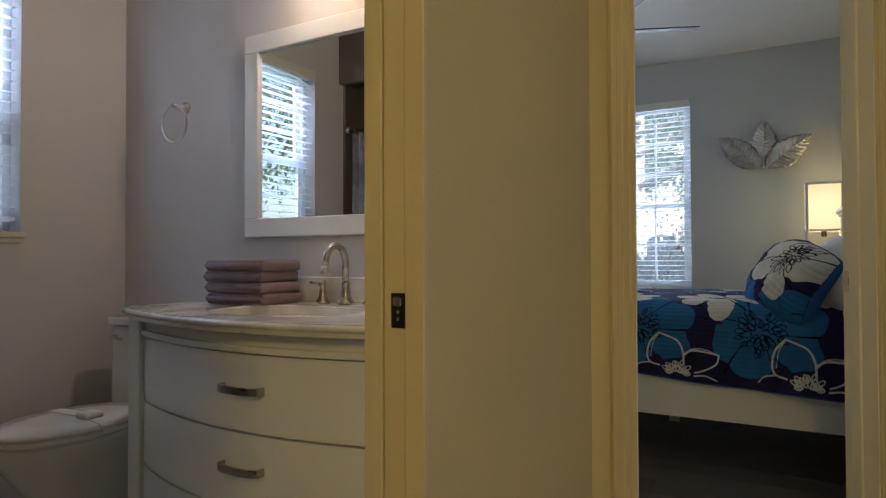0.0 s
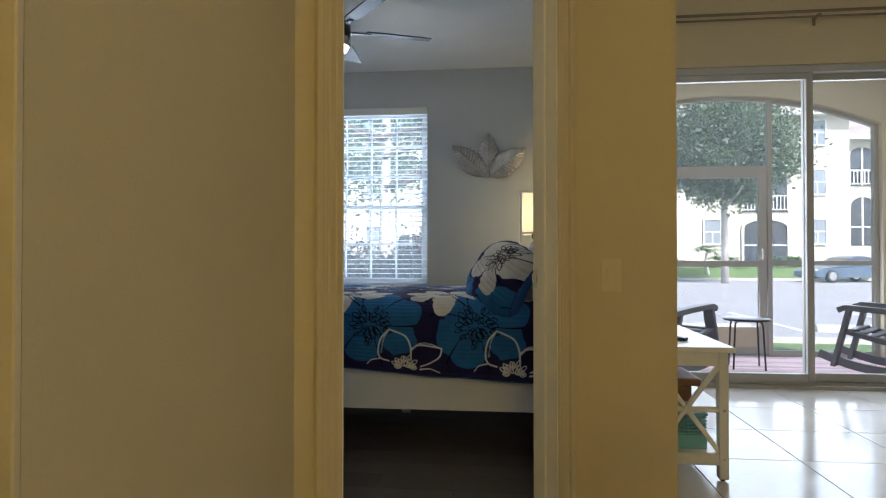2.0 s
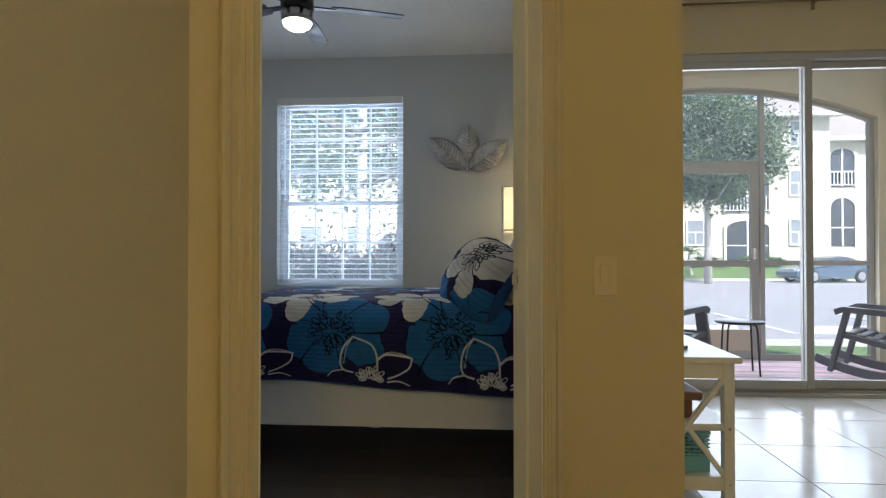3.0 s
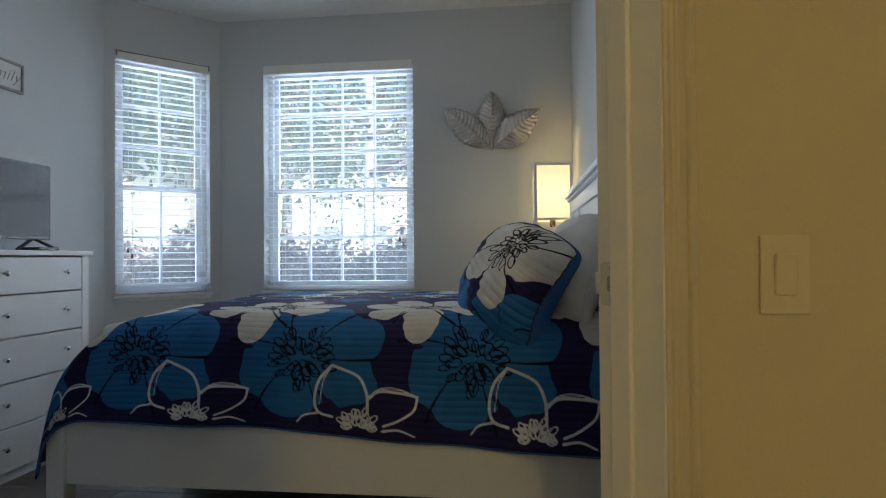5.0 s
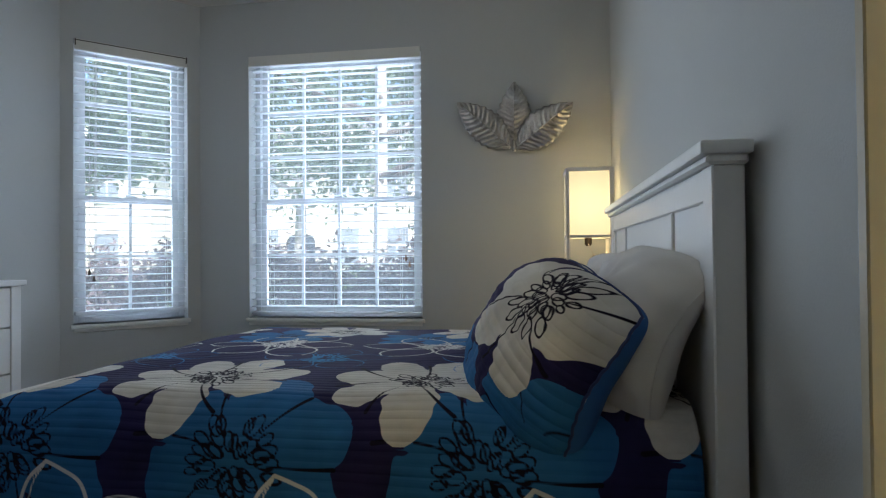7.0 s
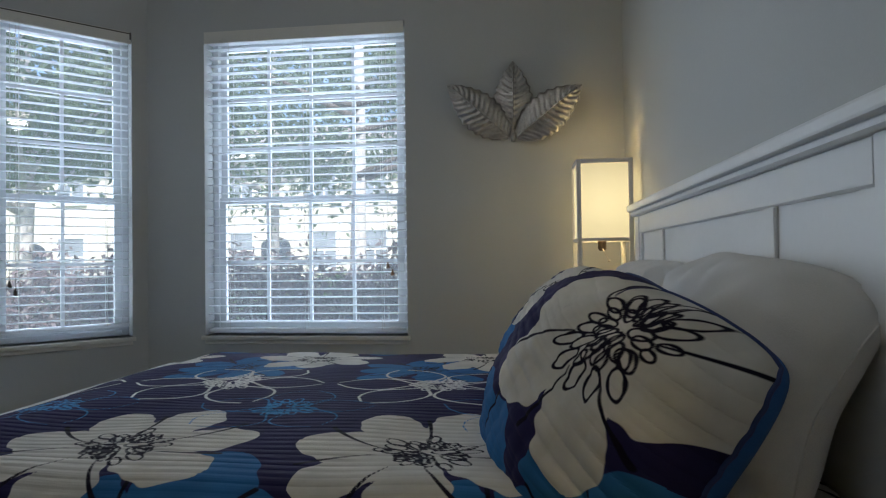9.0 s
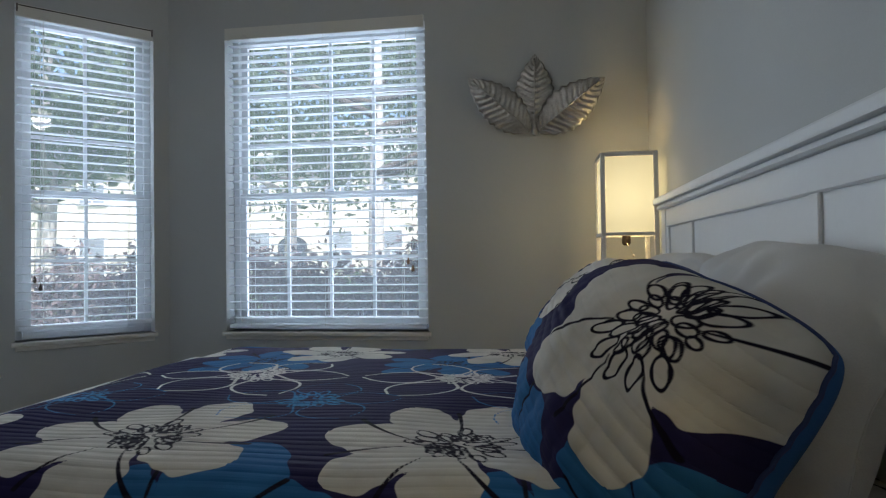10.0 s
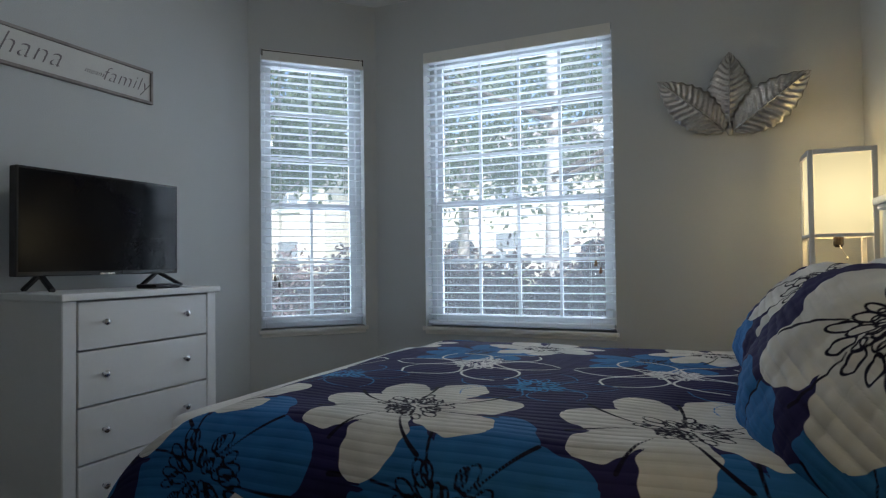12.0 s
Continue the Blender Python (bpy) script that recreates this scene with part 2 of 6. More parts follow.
_t.links.new(_mx.outputs[0], _t.nodes["Material Output"].inputs[0])
SCREEN_MESH = HAZE.copy()
SCREEN_MESH.name = "porch_screen"
# share set high so the porch mesh also hazes the view beyond
SCREEN_MESH.node_tree.nodes["Mix Shader"].inputs[0].default_value = .13
RODBRASS = mat("aged_brass_rod", (.24, .18, .11), .4, .7, vary=.2)
MIRROR = bpy.data.materials.new("mirror_silver")
MIRROR.use_nodes = True
_b = MIRROR.node_tree.nodes["Principled BSDF"]
_b.inputs["Base Color"].default_value = (.86, .88, .87, 1)
_b.inputs["Metallic"].default_value, _b.inputs["Roughness"].default_value = 1, 0
PRINT = print_mat("flower_print_cotton")


# ---- building blocks ----
def root_of(ob):
    while ob.parent:
        ob = ob.parent
    return ob


def mesh_of(name, bm, m, smooth=False):
    me = bpy.data.meshes.new(name)
    bmesh.ops.recalc_face_normals(bm, faces=bm.faces)
    bm.to_mesh(me)
    bm.free()
    me.materials.append(m)
    if smooth:
        me.shade_smooth()
    return me


def thing(name, label, category, at=(0, 0, 0), group="", kind=""):
    ob = new(name)
    ob.location = at
    ob.empty_display_size = 0.1
    return tagged(ob, label, category, group, kind)


def part(name, bm, m, parent, label="", smooth=False):
    """One mesh under a thing or a part. Its bmesh is in world metres, or in the thing's own when that still stands at the origin."""
    base = root_of(parent).location
    bmesh.ops.translate(bm, verts=bm.verts, vec=-Vector(base))
    ob = new(name, mesh_of(name, bm, m, smooth))
    ob.parent = parent
    return tagged(ob, label)


def solo(name, bm, m, label, category, kind="", smooth=False, group=""):
    """A thing or a piece of the setting that is one mesh."""
    return tagged(new(name, mesh_of(name, bm, m, smooth)), label, category, group, kind)


def bx(*boxes, bevel=0.0, seg=1):
    """A bmesh of boxes (x0, y0, z0, x1, y1, z1)."""
    bm = bmesh.new()
    for x0, y0, z0, x1, y1, z1 in boxes:
        v = [bm.verts.new(p) for p in ((x0, y0, z0), (x1, y0, z0), (x1, y1, z0), (x0, y1, z0), (x0, y0, z1), (x1, y0, z1), (x1, y1, z1), (x0, y1, z1))]
        for f in ((0, 3, 2, 1), (4, 5, 6, 7), (0, 1, 5, 4), (1, 2, 6, 5), (2, 3, 7, 6), (3, 0, 4, 7)):
            bm.faces.new([v[i] for i in f])
    if bevel:
        bmesh.ops.bevel(bm, geom=list(bm.edges), offset=bevel, segments=seg, affect="EDGES", profile=0.6)
    return bm


def turned(bm, m):
    bmesh.ops.transform(bm, matrix=m, verts=bm.verts)
    return bm


def prism(pts, axis, a, b, bevel=0.0):
    """A flat outline pulled along an axis from a to b. The outline's two coordinates are the other axes in order."""
    bm = bmesh.new()
    put = {"x": lambda u, v, w: (w, u, v), "y": lambda u, v, w: (u, w, v), "z": lambda u, v, w: (u, v, w)}[axis]
    lo, hi = [bm.verts.new(put(u, v, a)) for u, v in pts], [bm.verts.new(put(u, v, b)) for u, v in pts]
    bm.faces.new(lo[::-1]), bm.faces.new(hi)
    for i in range(len(pts)):
        j = (i + 1) % len(pts)
        bm.faces.new((lo[i], lo[j], hi[j], hi[i]))
    if bevel:
        bmesh.ops.bevel(bm, geom=list(bm.edges), offset=bevel, segments=2, affect="EDGES")
    return bm


def lathe(rings, n=20, at=(0, 0, 0)):
    """A round solid from (radius, z) rings."""
    bm = bmesh.new()
    rows = [[bm.verts.new((at[0] + r * math.cos(2 * math.pi * i / n), at[1] + r * math.sin(2 * math.pi * i / n), at[2] + z)) for i in range(n)] for r, z in rings]
    for a, b in zip(rows, rows[1:]):
        for i in range(n):
            bm.faces.new((a[i], a[(i + 1) % n], b[(i + 1) % n], b[i]))
    bm.faces.new(rows[0][::-1]), bm.faces.new(rows[-1])
    return bm


def tube(pts, r, n=8, bm=None, taper=1.0):
    """A round bar along points."""
    bm = bm or bmesh.new()
    pts = [Vector(p) for p in pts]
    rows = []
    for i, p in enumerate(pts):
        d = (pts[min(i + 1, len(pts) - 1)] - pts[max(i - 1, 0)]).normalized()
        u = d.orthogonal().normalized() if i == 0 else (u - d * u.dot(d)).normalized()
        w = d.cross(u)
        rad = r * (1 + (taper - 1) * i / max(1, len(pts) - 1))
        rows.append([bm.verts.new(p + (u * math.cos(2 * math.pi * k / n) + w * math.sin(2 * math.pi * k / n)) * rad) for k in range(n)])
    for a, b in zip(rows, rows[1:]):
        for k in range(n):
            bm.faces.new((a[k], a[(k + 1) % n], b[(k + 1) % n], b[k]))
    bm.faces.new(rows[0][::-1]), bm.faces.new(rows[-1])
    return bm


def bar(p, q, w, h, up=(0, 0, 1), bevel=0.003):
    """A squared bar from p to q, w wide and h deep."""
    p, q = Vector(p), Vector(q)
    d = (q - p).normalized()
    s = d.cross(Vector(up)).normalized()
    t = s.cross(d)
    bm = bmesh.new()
    v = [bm.verts.new(e + s * a * w / 2 + t * b * h / 2) for e in (p, q) for a, b in ((-1, -1), (1, -1), (1, 1), (-1, 1))]
    for f in ((3, 2, 1, 0), (4, 5, 6, 7), (0, 1, 5, 4), (1, 2, 6, 5), (2, 3, 7, 6), (3, 0, 4, 7)):
        bm.faces.new([v[i] for i in f])
    if bevel:
        bmesh.ops.bevel(bm, geom=list(bm.edges), offset=bevel, segments=1, affect="EDGES")
    return bm


def sweep(pts, w, h, side):
    """A squared bar along a curve; side is the direction of its width."""
    bm = bmesh.new()
    pts, side = [Vector(p) for p in pts], Vector(side)
    rows = []
    for i, p in enumerate(pts):
        d = (pts[min(i + 1, len(pts) - 1)] - pts[max(i - 1, 0)]).normalized()
        t = side.cross(d).normalized()
        rows.append([bm.verts.new(p + side * a * w / 2 + t * b * h / 2) for a, b in ((-1, -1), (1, -1), (1, 1), (-1, 1))])
    for a, b in zip(rows, rows[1:]):
        for k in range(4):
            bm.faces.new((a[k], a[(k + 1) % 4], b[(k + 1) % 4], b[k]))
    bm.faces.new(rows[0][::-1]), bm.faces.new(rows[-1])
    return bm


def holed(x0, x1, y0, y1, z0, z1, holes):
    """Boxes of a wall that runs along x, with openings (a, b, bottom, top) left free."""
    out, at = [], x0
    for a, b, lo, hi in sorted(holes):
        if a > at:
            out.append((at, y0, z0, a, y1, z1))
        if lo > z0:
            out.append((a, y0, z0, b, y1, lo))
        if hi < z1:
            out.append((a, y0, hi, b, y1, z1))
        at = b
    if x1 > at:
        out.append((at, y0, z0, x1, y1, z1))
    return out


# ---- large structure ----
CEIL, LIVCEIL = 2.87, 3.35
WALLY = 5.77          # inner face of the bedroom's window wall
HALLY = 2.38          # hall face of the wall with the light switch
solo("wall_window", bx(*holed(-2.13, .60, WALLY, WALLY + .16, 0, CEIL, [(-1.785, -.630, .800, 2.515)])), PAINT, "greige painted bedroom wall with a tall window", "wall", "structure")
ANG = pose(-2.69, 5.21, 0, 0, 0, 45)
solo("wall_angled", turned(bx(*holed(-.04, .83, 0, .16, 0, CEIL, [(.068, .712, .800, 2.515)])), ANG), PAINT, "greige painted angled wall with a narrow window", "wall", "structure")
solo("wall_west", bx((-2.81, 1.99, 0, -2.69, 5.25, CEIL)), PAINT, "greige painted bedroom wall behind the dresser", "wall", "structure")
solo("wall_headboard", bx((.525, 2.748, 0, .755, 5.27, LIVCEIL), (.525, 5.27, 0, .66, WALLY + .16, LIVCEIL)), PAINT, "grey painted wall behind the headboard", "wall", "structure")
DOOR = pose(.3135, 2.2955, 0, 0, 0, 49)     # hall corner of the bedroom doorway's latch side; the doorway runs back along -x of this pose
DW, DT_ = .937, .100
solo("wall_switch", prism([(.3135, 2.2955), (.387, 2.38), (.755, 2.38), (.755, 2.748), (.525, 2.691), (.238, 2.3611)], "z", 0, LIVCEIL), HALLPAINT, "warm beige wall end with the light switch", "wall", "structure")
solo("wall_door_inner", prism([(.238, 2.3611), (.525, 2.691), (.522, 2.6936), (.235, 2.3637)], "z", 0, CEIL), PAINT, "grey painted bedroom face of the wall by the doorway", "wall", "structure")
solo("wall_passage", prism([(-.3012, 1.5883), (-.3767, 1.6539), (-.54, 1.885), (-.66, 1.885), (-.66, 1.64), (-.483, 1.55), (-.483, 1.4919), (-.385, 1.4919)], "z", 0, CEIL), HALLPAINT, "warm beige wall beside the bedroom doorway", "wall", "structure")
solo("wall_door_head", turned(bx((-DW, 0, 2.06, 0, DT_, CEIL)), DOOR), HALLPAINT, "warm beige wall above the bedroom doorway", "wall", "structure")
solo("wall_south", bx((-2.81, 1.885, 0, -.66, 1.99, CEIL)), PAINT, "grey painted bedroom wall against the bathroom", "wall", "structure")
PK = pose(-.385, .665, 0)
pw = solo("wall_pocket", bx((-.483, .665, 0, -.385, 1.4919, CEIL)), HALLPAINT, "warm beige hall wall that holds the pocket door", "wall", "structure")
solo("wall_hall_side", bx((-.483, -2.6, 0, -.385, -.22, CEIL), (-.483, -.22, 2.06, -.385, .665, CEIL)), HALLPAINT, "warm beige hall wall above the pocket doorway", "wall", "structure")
BW = 1.765            # face of the bathroom's vanity wall
solo("wall_vanity", bx((-2.85, BW, 0, -.63, BW + .12, CEIL)), BATHPAINT, "pale painted bathroom wall behind the vanity", "wall", "structure")
solo("wall_bath_window", turned(bx(*holed(-1.1, 1.9, 0, .14, 0, CEIL, [(.36, 1.30, 1.20, 2.36)])), pose(-2.73, 0, 0, 0, 0, 90)), BATHPAINT, "beige bathroom wall with a blinded window", "wall", "structure")
solo("wall_shower", bx((-2.73, -1.0, 0, -.53, -.9, CEIL), (-2.73, -.9, 0, -2.71, .05, CEIL), (-2.73, .05, 2.35, -.53, .1, CEIL)), SHOWER, "dark brown tiled shower alcove", "wall", "structure")
solo("floor_bath", bx((-2.87, -1.0, -.12, -.46, BW, 0)), TILE, "beige tiled bathroom floor", "floor", "structure")
solo("ceiling_bath", bx((-2.87, -1.0, CEIL, -.39, BW + .12, CEIL + .1)), CEILING, "white textured bathroom ceiling", "ceiling", "structure")
solo("ceiling_bedroom", bx((-2.81, 1.62, CEIL, .525, WALLY + .16, CEIL + .1)), CEILING, "white textured bedroom ceiling", "ceiling", "structure")
solo("ceiling_hall", bx((-.66, -2.6, CEIL + .004, .725, 2.5, CEIL + .12)), CEILING, "white textured hall ceiling", "ceiling", "structure")
solo("ceiling_living", bx((.66, -2.6, LIVCEIL, 6.2, 5.45, LIVCEIL + .1)), CEILING, "white textured living room ceiling", "ceiling", "structure")
solo("wall_living_east", bx((6.1, -2.6, 0, 6.2, 5.45, LIVCEIL), (-.53, -2.7, 0, 6.2, -2.6, LIVCEIL), (.725, -2.6, CEIL, .8, 2.375, LIVCEIL)), HALLPAINT, "beige painted walls of the living room", "wall", "structure")
SLY = 5.27
solo("wall_slider", bx(*holed(.755, 6.2, SLY, SLY + .18, 0, LIVCEIL, [(.90, 5.0, 0, 2.66)])), HALLPAINT, "beige painted wall above the sliding glass door", "wall", "structure")


def casing(name, pts_w, label, m=TRIM):
    return solo(name, bx(*pts_w, bevel=.006, seg=2), m, label, "door casing", "structure")


# bedroom door frame: lining, stop and stepped casing, in the hall and in the room
door = thing("door_1", "white painted doorway frame of the bedroom, standing open", "door frame", tuple(DOOR @ Vector((-DW / 2, .06, 0))), kind="structure")


def dpart(name, bm, m, parent=None, label=""):
    return part(name, turned(bm, DOOR), m, parent or door, label)


T_ = DT_ + .004
dpart("jamb", bx((-.012, -.004, 0, 0, T_, 2.048)), TRIM)
dpart("jamb", bx((-DW, -.004, 0, -DW + .012, T_, 2.048)), TRIM)
dpart("head_jamb", bx((-DW, -.004, 2.048, 0, T_, 2.06)), TRIM)
dpart("door_stop", bx((-.024, .042, 0, -.012, .078, 2.04), bevel=.003), TRIM)
dpart("door_stop", bx((-DW + .012, .042, 0, -DW + .024, .078, 2.04), bevel=.003), TRIM)
for face, out in ((0, -1), (DT_, 1)):
    for edge, sx in ((-.006, 1), (-DW + .006, -1)):
        def strip(a, b, t, z):
            xs, ys = sorted((edge + sx * a, edge + sx * b)), sorted((face, face + out * t))
            return (xs[0], ys[0], 0, xs[1], ys[1], z)
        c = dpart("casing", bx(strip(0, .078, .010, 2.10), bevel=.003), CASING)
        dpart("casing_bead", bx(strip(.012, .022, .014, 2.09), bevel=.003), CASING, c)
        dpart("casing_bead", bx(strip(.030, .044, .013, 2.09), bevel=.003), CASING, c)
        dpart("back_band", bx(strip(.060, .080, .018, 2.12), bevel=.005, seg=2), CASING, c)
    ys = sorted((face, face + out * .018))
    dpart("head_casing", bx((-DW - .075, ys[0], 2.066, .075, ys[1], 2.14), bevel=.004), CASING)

SZ = 1.003
strike = thing("strike_plate", "satin nickel strike plate screwed to the door jamb", "strike plate", tuple(DOOR @ Vector((-.012, .09, SZ))))
dpart("plate", prism([(.060, SZ - .030), (.064, SZ - .034), (.095, SZ - .034), (.099, SZ - .030), (.099, SZ + .030), (.095, SZ + .034), (.064, SZ + .034), (.060, SZ + .030)], "x", -.0148, -.0115), STRIKE, strike)
dpart("lip", bx((-.0165, .098, SZ - .018, -.0115, .108, SZ + .018), bevel=.002), STRIKE, strike)
dpart("recess", prism([(.072, SZ - .012), (.078, SZ - .014), (.087, SZ - .010), (.087, SZ + .010), (.080, SZ + .014), (.072, SZ + .012)], "x", -.0153, -.0125), SIGNFRAME, strike, "bare wood in the latch hole")
for z in (SZ - .024, SZ + .024):
    dpart("screw", turned(lathe([(.0042, 0), (.0030, .0012)], 10), pose(-.0149, .079, z, 0, -90, 0)), BRONZE, strike)

sw = thing("light_switch", "ivory rocker light switch on the hall wall", "light switch", (.508, HALLY, 1.02))
part("cover_plate", bx((.478, HALLY - .006, .953, .552, HALLY, 1.077), bevel=.003, seg=2), PLASTIC, sw)
part("rocker", turned(bx((-.0165, -.005, -.033, .0165, .002, .033), bevel=.002), pose(.515, HALLY - .006, 1.015, 4)), PLASTIC, sw)
for z in (.970, 1.070):
    part("screw", turned(lathe([(.003, 0), (.002, .001)], 8), pose(.515, HALLY - .0058, z, 90, 0, 0)), PLASTIC, sw)

# pocket door in its slot, with casing on both faces of the wall
pd = thing("pocket_door", "painted pocket door slid into the wall", "door", (-.46, .70, 0))
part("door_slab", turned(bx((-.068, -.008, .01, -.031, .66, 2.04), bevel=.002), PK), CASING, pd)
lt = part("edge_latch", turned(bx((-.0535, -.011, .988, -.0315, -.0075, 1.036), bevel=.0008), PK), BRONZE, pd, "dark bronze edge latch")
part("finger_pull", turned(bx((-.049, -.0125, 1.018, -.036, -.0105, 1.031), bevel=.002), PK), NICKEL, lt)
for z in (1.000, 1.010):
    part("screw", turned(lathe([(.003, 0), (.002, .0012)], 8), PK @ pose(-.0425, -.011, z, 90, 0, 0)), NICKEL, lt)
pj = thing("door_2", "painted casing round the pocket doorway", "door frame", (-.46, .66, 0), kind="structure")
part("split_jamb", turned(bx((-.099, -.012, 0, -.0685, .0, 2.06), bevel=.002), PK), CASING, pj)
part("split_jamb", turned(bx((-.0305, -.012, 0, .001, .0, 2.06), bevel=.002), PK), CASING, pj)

# ---- windows and blinds ----
def window(name, w, z0, z1, m, cols, label, depth=.16, mid=.46):
    """A single-hung window for an opening w wide: frame, two sashes with glazing bars, panes, stool."""
    win = thing(name, label, "window", kind="structure")
    y = depth - .06
    part("window_frame", bx((0, y, z0, .035, depth, z1), (w - .035, y, z0, w, depth, z1), (.035, y, z0, w - .035, depth, z0 + .035), (.035, y, z1 - .035, w - .035, depth, z1), bevel=.003), VINYL, win)
    zm = z0 + (z1 - z0) * mid
    for nm, a, b, yy, rows in (("lower_sash", z0 + .035, zm + .02, y + .006, 2), ("upper_sash", zm - .02, z1 - .035, y + .032, 3)):
        s = .038
        sash = part(nm, bx((.035, yy, a, .035 + s, yy + .024, b), (w - .035 - s, yy, a, w - .035, yy + .024, b), (.035 + s, yy, a, w - .035 - s, yy + .024, a + s), (.035 + s, yy, b - s, w - .035 - s, yy + .024, b), bevel=.002), VINYL, win)
        gx0, gx1, gz0, gz1 = .035 + s, w - .035 - s, a + s, b - s
        for i in range(1, cols):
            x = gx0 + (gx1 - gx0) * i / cols
            part("glazing_bar", bx((x - .009, yy + .004, gz0, x + .009, yy + .018, gz1)), VINYL, sash)
        for i in range(1, rows):
            z = gz0 + (gz1 - gz0) * i / rows
            part("glazing_bar", bx((gx0, yy + .0055, z - .009, gx1, yy + .0165, z + .009)), VINYL, sash)
        p = part("pane", bx((gx0 - .004, yy + .010, gz0 - .004, gx1 + .004, yy + .0125, gz1 + .004)), PANE, sash)
        p.visible_shadow = False
    # haze sheet outside the panes, lit from behind by the sky lamp
    if cols > 2 or w < .8:
        ms = part("haze_sheet", bx((.02, depth - .0035, z0 + .02, w - .02, depth - .002, z1 - .02)), HAZE, win, "thin translucent sheet that veils the window view with haze")
        ms.visible_shadow = False
    part("lock", bx((w / 2 - .03, y - .008, zm + .02, w / 2 + .03, y + .02, zm + .034), bevel=.004), VINYL, win)
    part("window_sill", bx((-.015, -.022, z0 - .024, w + .015, y, z0), bevel=.005, seg=2), TRIM, win)
    part("apron", bx((0, -.010, z0 - .046, w, 0, z0 - .024), bevel=.003), TRIM, win)
    win.matrix_basis = m
    return win


def blind(w, z0, z1, m, label, tilt, wand, group="", pitch=.0445, drop=0.0):
    """Two-inch slatted blind hung in an opening w wide."""
    bl = thing("window_blind", label, "window blind", group=group)
    part("valance", bx((.002, -.016, z1 - .054, w - .002, -.004, z1 + .012), bevel=.004, seg=2), TRIM, bl)
    # corner brackets; the long dark strip stands for the shadow gap over the valance
    if w < .7:
        part("brackets_and_gap_shade", bx((.012, -.019, z1 + .001, w - .012, -.0165, z1 + .006), (.004, -.020, z1 - .030, .010, -.0165, z1 + .010), (w - .010, -.020, z1 - .030, w - .004, -.0165, z1 + .010)), BRONZE, bl, "dark corner brackets, and a dark strip for the shadow gap above")
    part("headrail", bx((.006, .006, z1 - .045, w - .006, .058, z1 - .003), bevel=.003), SLAT, bl)
    n = int((z1 - z0 - .10) / pitch)
    pitch = (z1 - .075 - drop) / n if drop else pitch
    me = None
    rnd = random.Random(int(w * 1000))
    for i in range(n):
        z = z1 - .075 - i * pitch
        if me is None:
            bm = bmesh.new()
            prof = [(-.025, -.0012), (-.012, .0012), (0, .002), (.012, .0012), (.025, -.0012)]
            rows = [[bm.verts.new((x, p, q + dz)) for p, q in prof for dz in (0,)] + [bm.verts.new((x, p, q - .0028)) for p, q in prof[::-1]] for x in (.008, w - .008)]
            for k in range(10):
                bm.faces.new((rows[0][k], rows[0][(k + 1) % 10], rows[1][(k + 1) % 10], rows[1][k]))
            bm.faces.new(rows[0][::-1]), bm.faces.new(rows[1])
            me = mesh_of("slat", bm, SLAT)
        s = new("slat", me)
        s.parent = bl
        s.matrix_basis = pose(0, .034, z, tilt + rnd.uniform(-1.5, 1.5), rnd.uniform(-.08, .08), 0)
    zb = z1 - .075 - n * pitch
    part("bottom_rail", bx((.007, .010, zb - .012, w - .007, .058, zb + .010), bevel=.004), SLAT, bl)
    for x in ((.12, w - .12) if w < .8 else (.14, w / 2, w - .14)):
        for y in (.006, .062):
            part("ladder_cord", tube([(x, y, z1 - .02), (x, y, zb)], .0012, 5), COTTON, bl)
    cords, tz = wand
    for k, x in enumerate(cords):
        part("pull_cord", tube([(x, .002, z1 - .06), (x + .002, -.001, (z1 + tz) / 2), (x, .001, tz - .04 * k)], .0013, 5), COTTON, bl)
        part("tassel", lathe([(.003, .03), (.008, .012), (.010, 0), (.004, -.006)], 10, (x, .001, tz - .04 * k - .02)), BOXWOOD if w > .8 else BRONZE, bl, "small wooden cord tassel")
    bl.matrix_basis = m
    return bl


BWM = pose(-1.785, WALLY, 0)
window("window_1", 1.155, .800, 2.515, BWM, 4, "white vinyl single-hung window with a grid of panes", mid=.445)
blind(1.149, .805, 2.500, BWM @ pose(.003, .004, 0), "open white slatted blind in the wide bedroom window", 2, ([1.045, 1.07], 1.19), drop=.828)
AWM = ANG @ pose(.068, 0, 0)
window("window_2", .644, .800, 2.515, AWM, 2, "narrow white vinyl single-hung window with panes", mid=.445)
blind(.638, .845, 2.500, AWM @ pose(.003, .004, 0), "open white slatted blind in the narrow bedroom window", 2, ([.08, .105], 1.12), drop=.866)
BAM = pose(-2.73, .36, 0, 0, 0, 90)
window("window_3", .94, 1.20, 2.36, BAM, 2, "white vinyl bathroom window", depth=.14)
blind(.934, 1.21, 2.355, BAM @ pose(.003, .004, 0), "open white slatted blind in the bathroom window", 5, ([.85], 1.7))


# ---- bedroom: bed ----
HX = .44
bed = thing("bed", "white painted wooden bed frame with a panelled headboard", "bed", (-.6, 4.24, 0))
hb = part("headboard", bx((HX + .012, 3.46, .25, HX + .040, 5.03, 1.36)), WHITE, bed)
for y in (3.375, 5.03):
    part("post", bx((HX, y, 0, HX + .065, y + .075, 1.375), bevel=.004), WHITE, hb)
part("cap", bx((HX - .028, 3.350, 1.392, HX + .075, 5.130, 1.420), bevel=.006, seg=2), WHITE, hb)
part("cap_moulding", bx((HX - .014, 3.362, 1.372, HX + .070, 5.118, 1.393), bevel=.006), WHITE, hb)
part("top_rail", bx((HX + .002, 3.45, 1.300, HX + .03, 5.03, 1.373), bevel=.004), WHITE, hb)
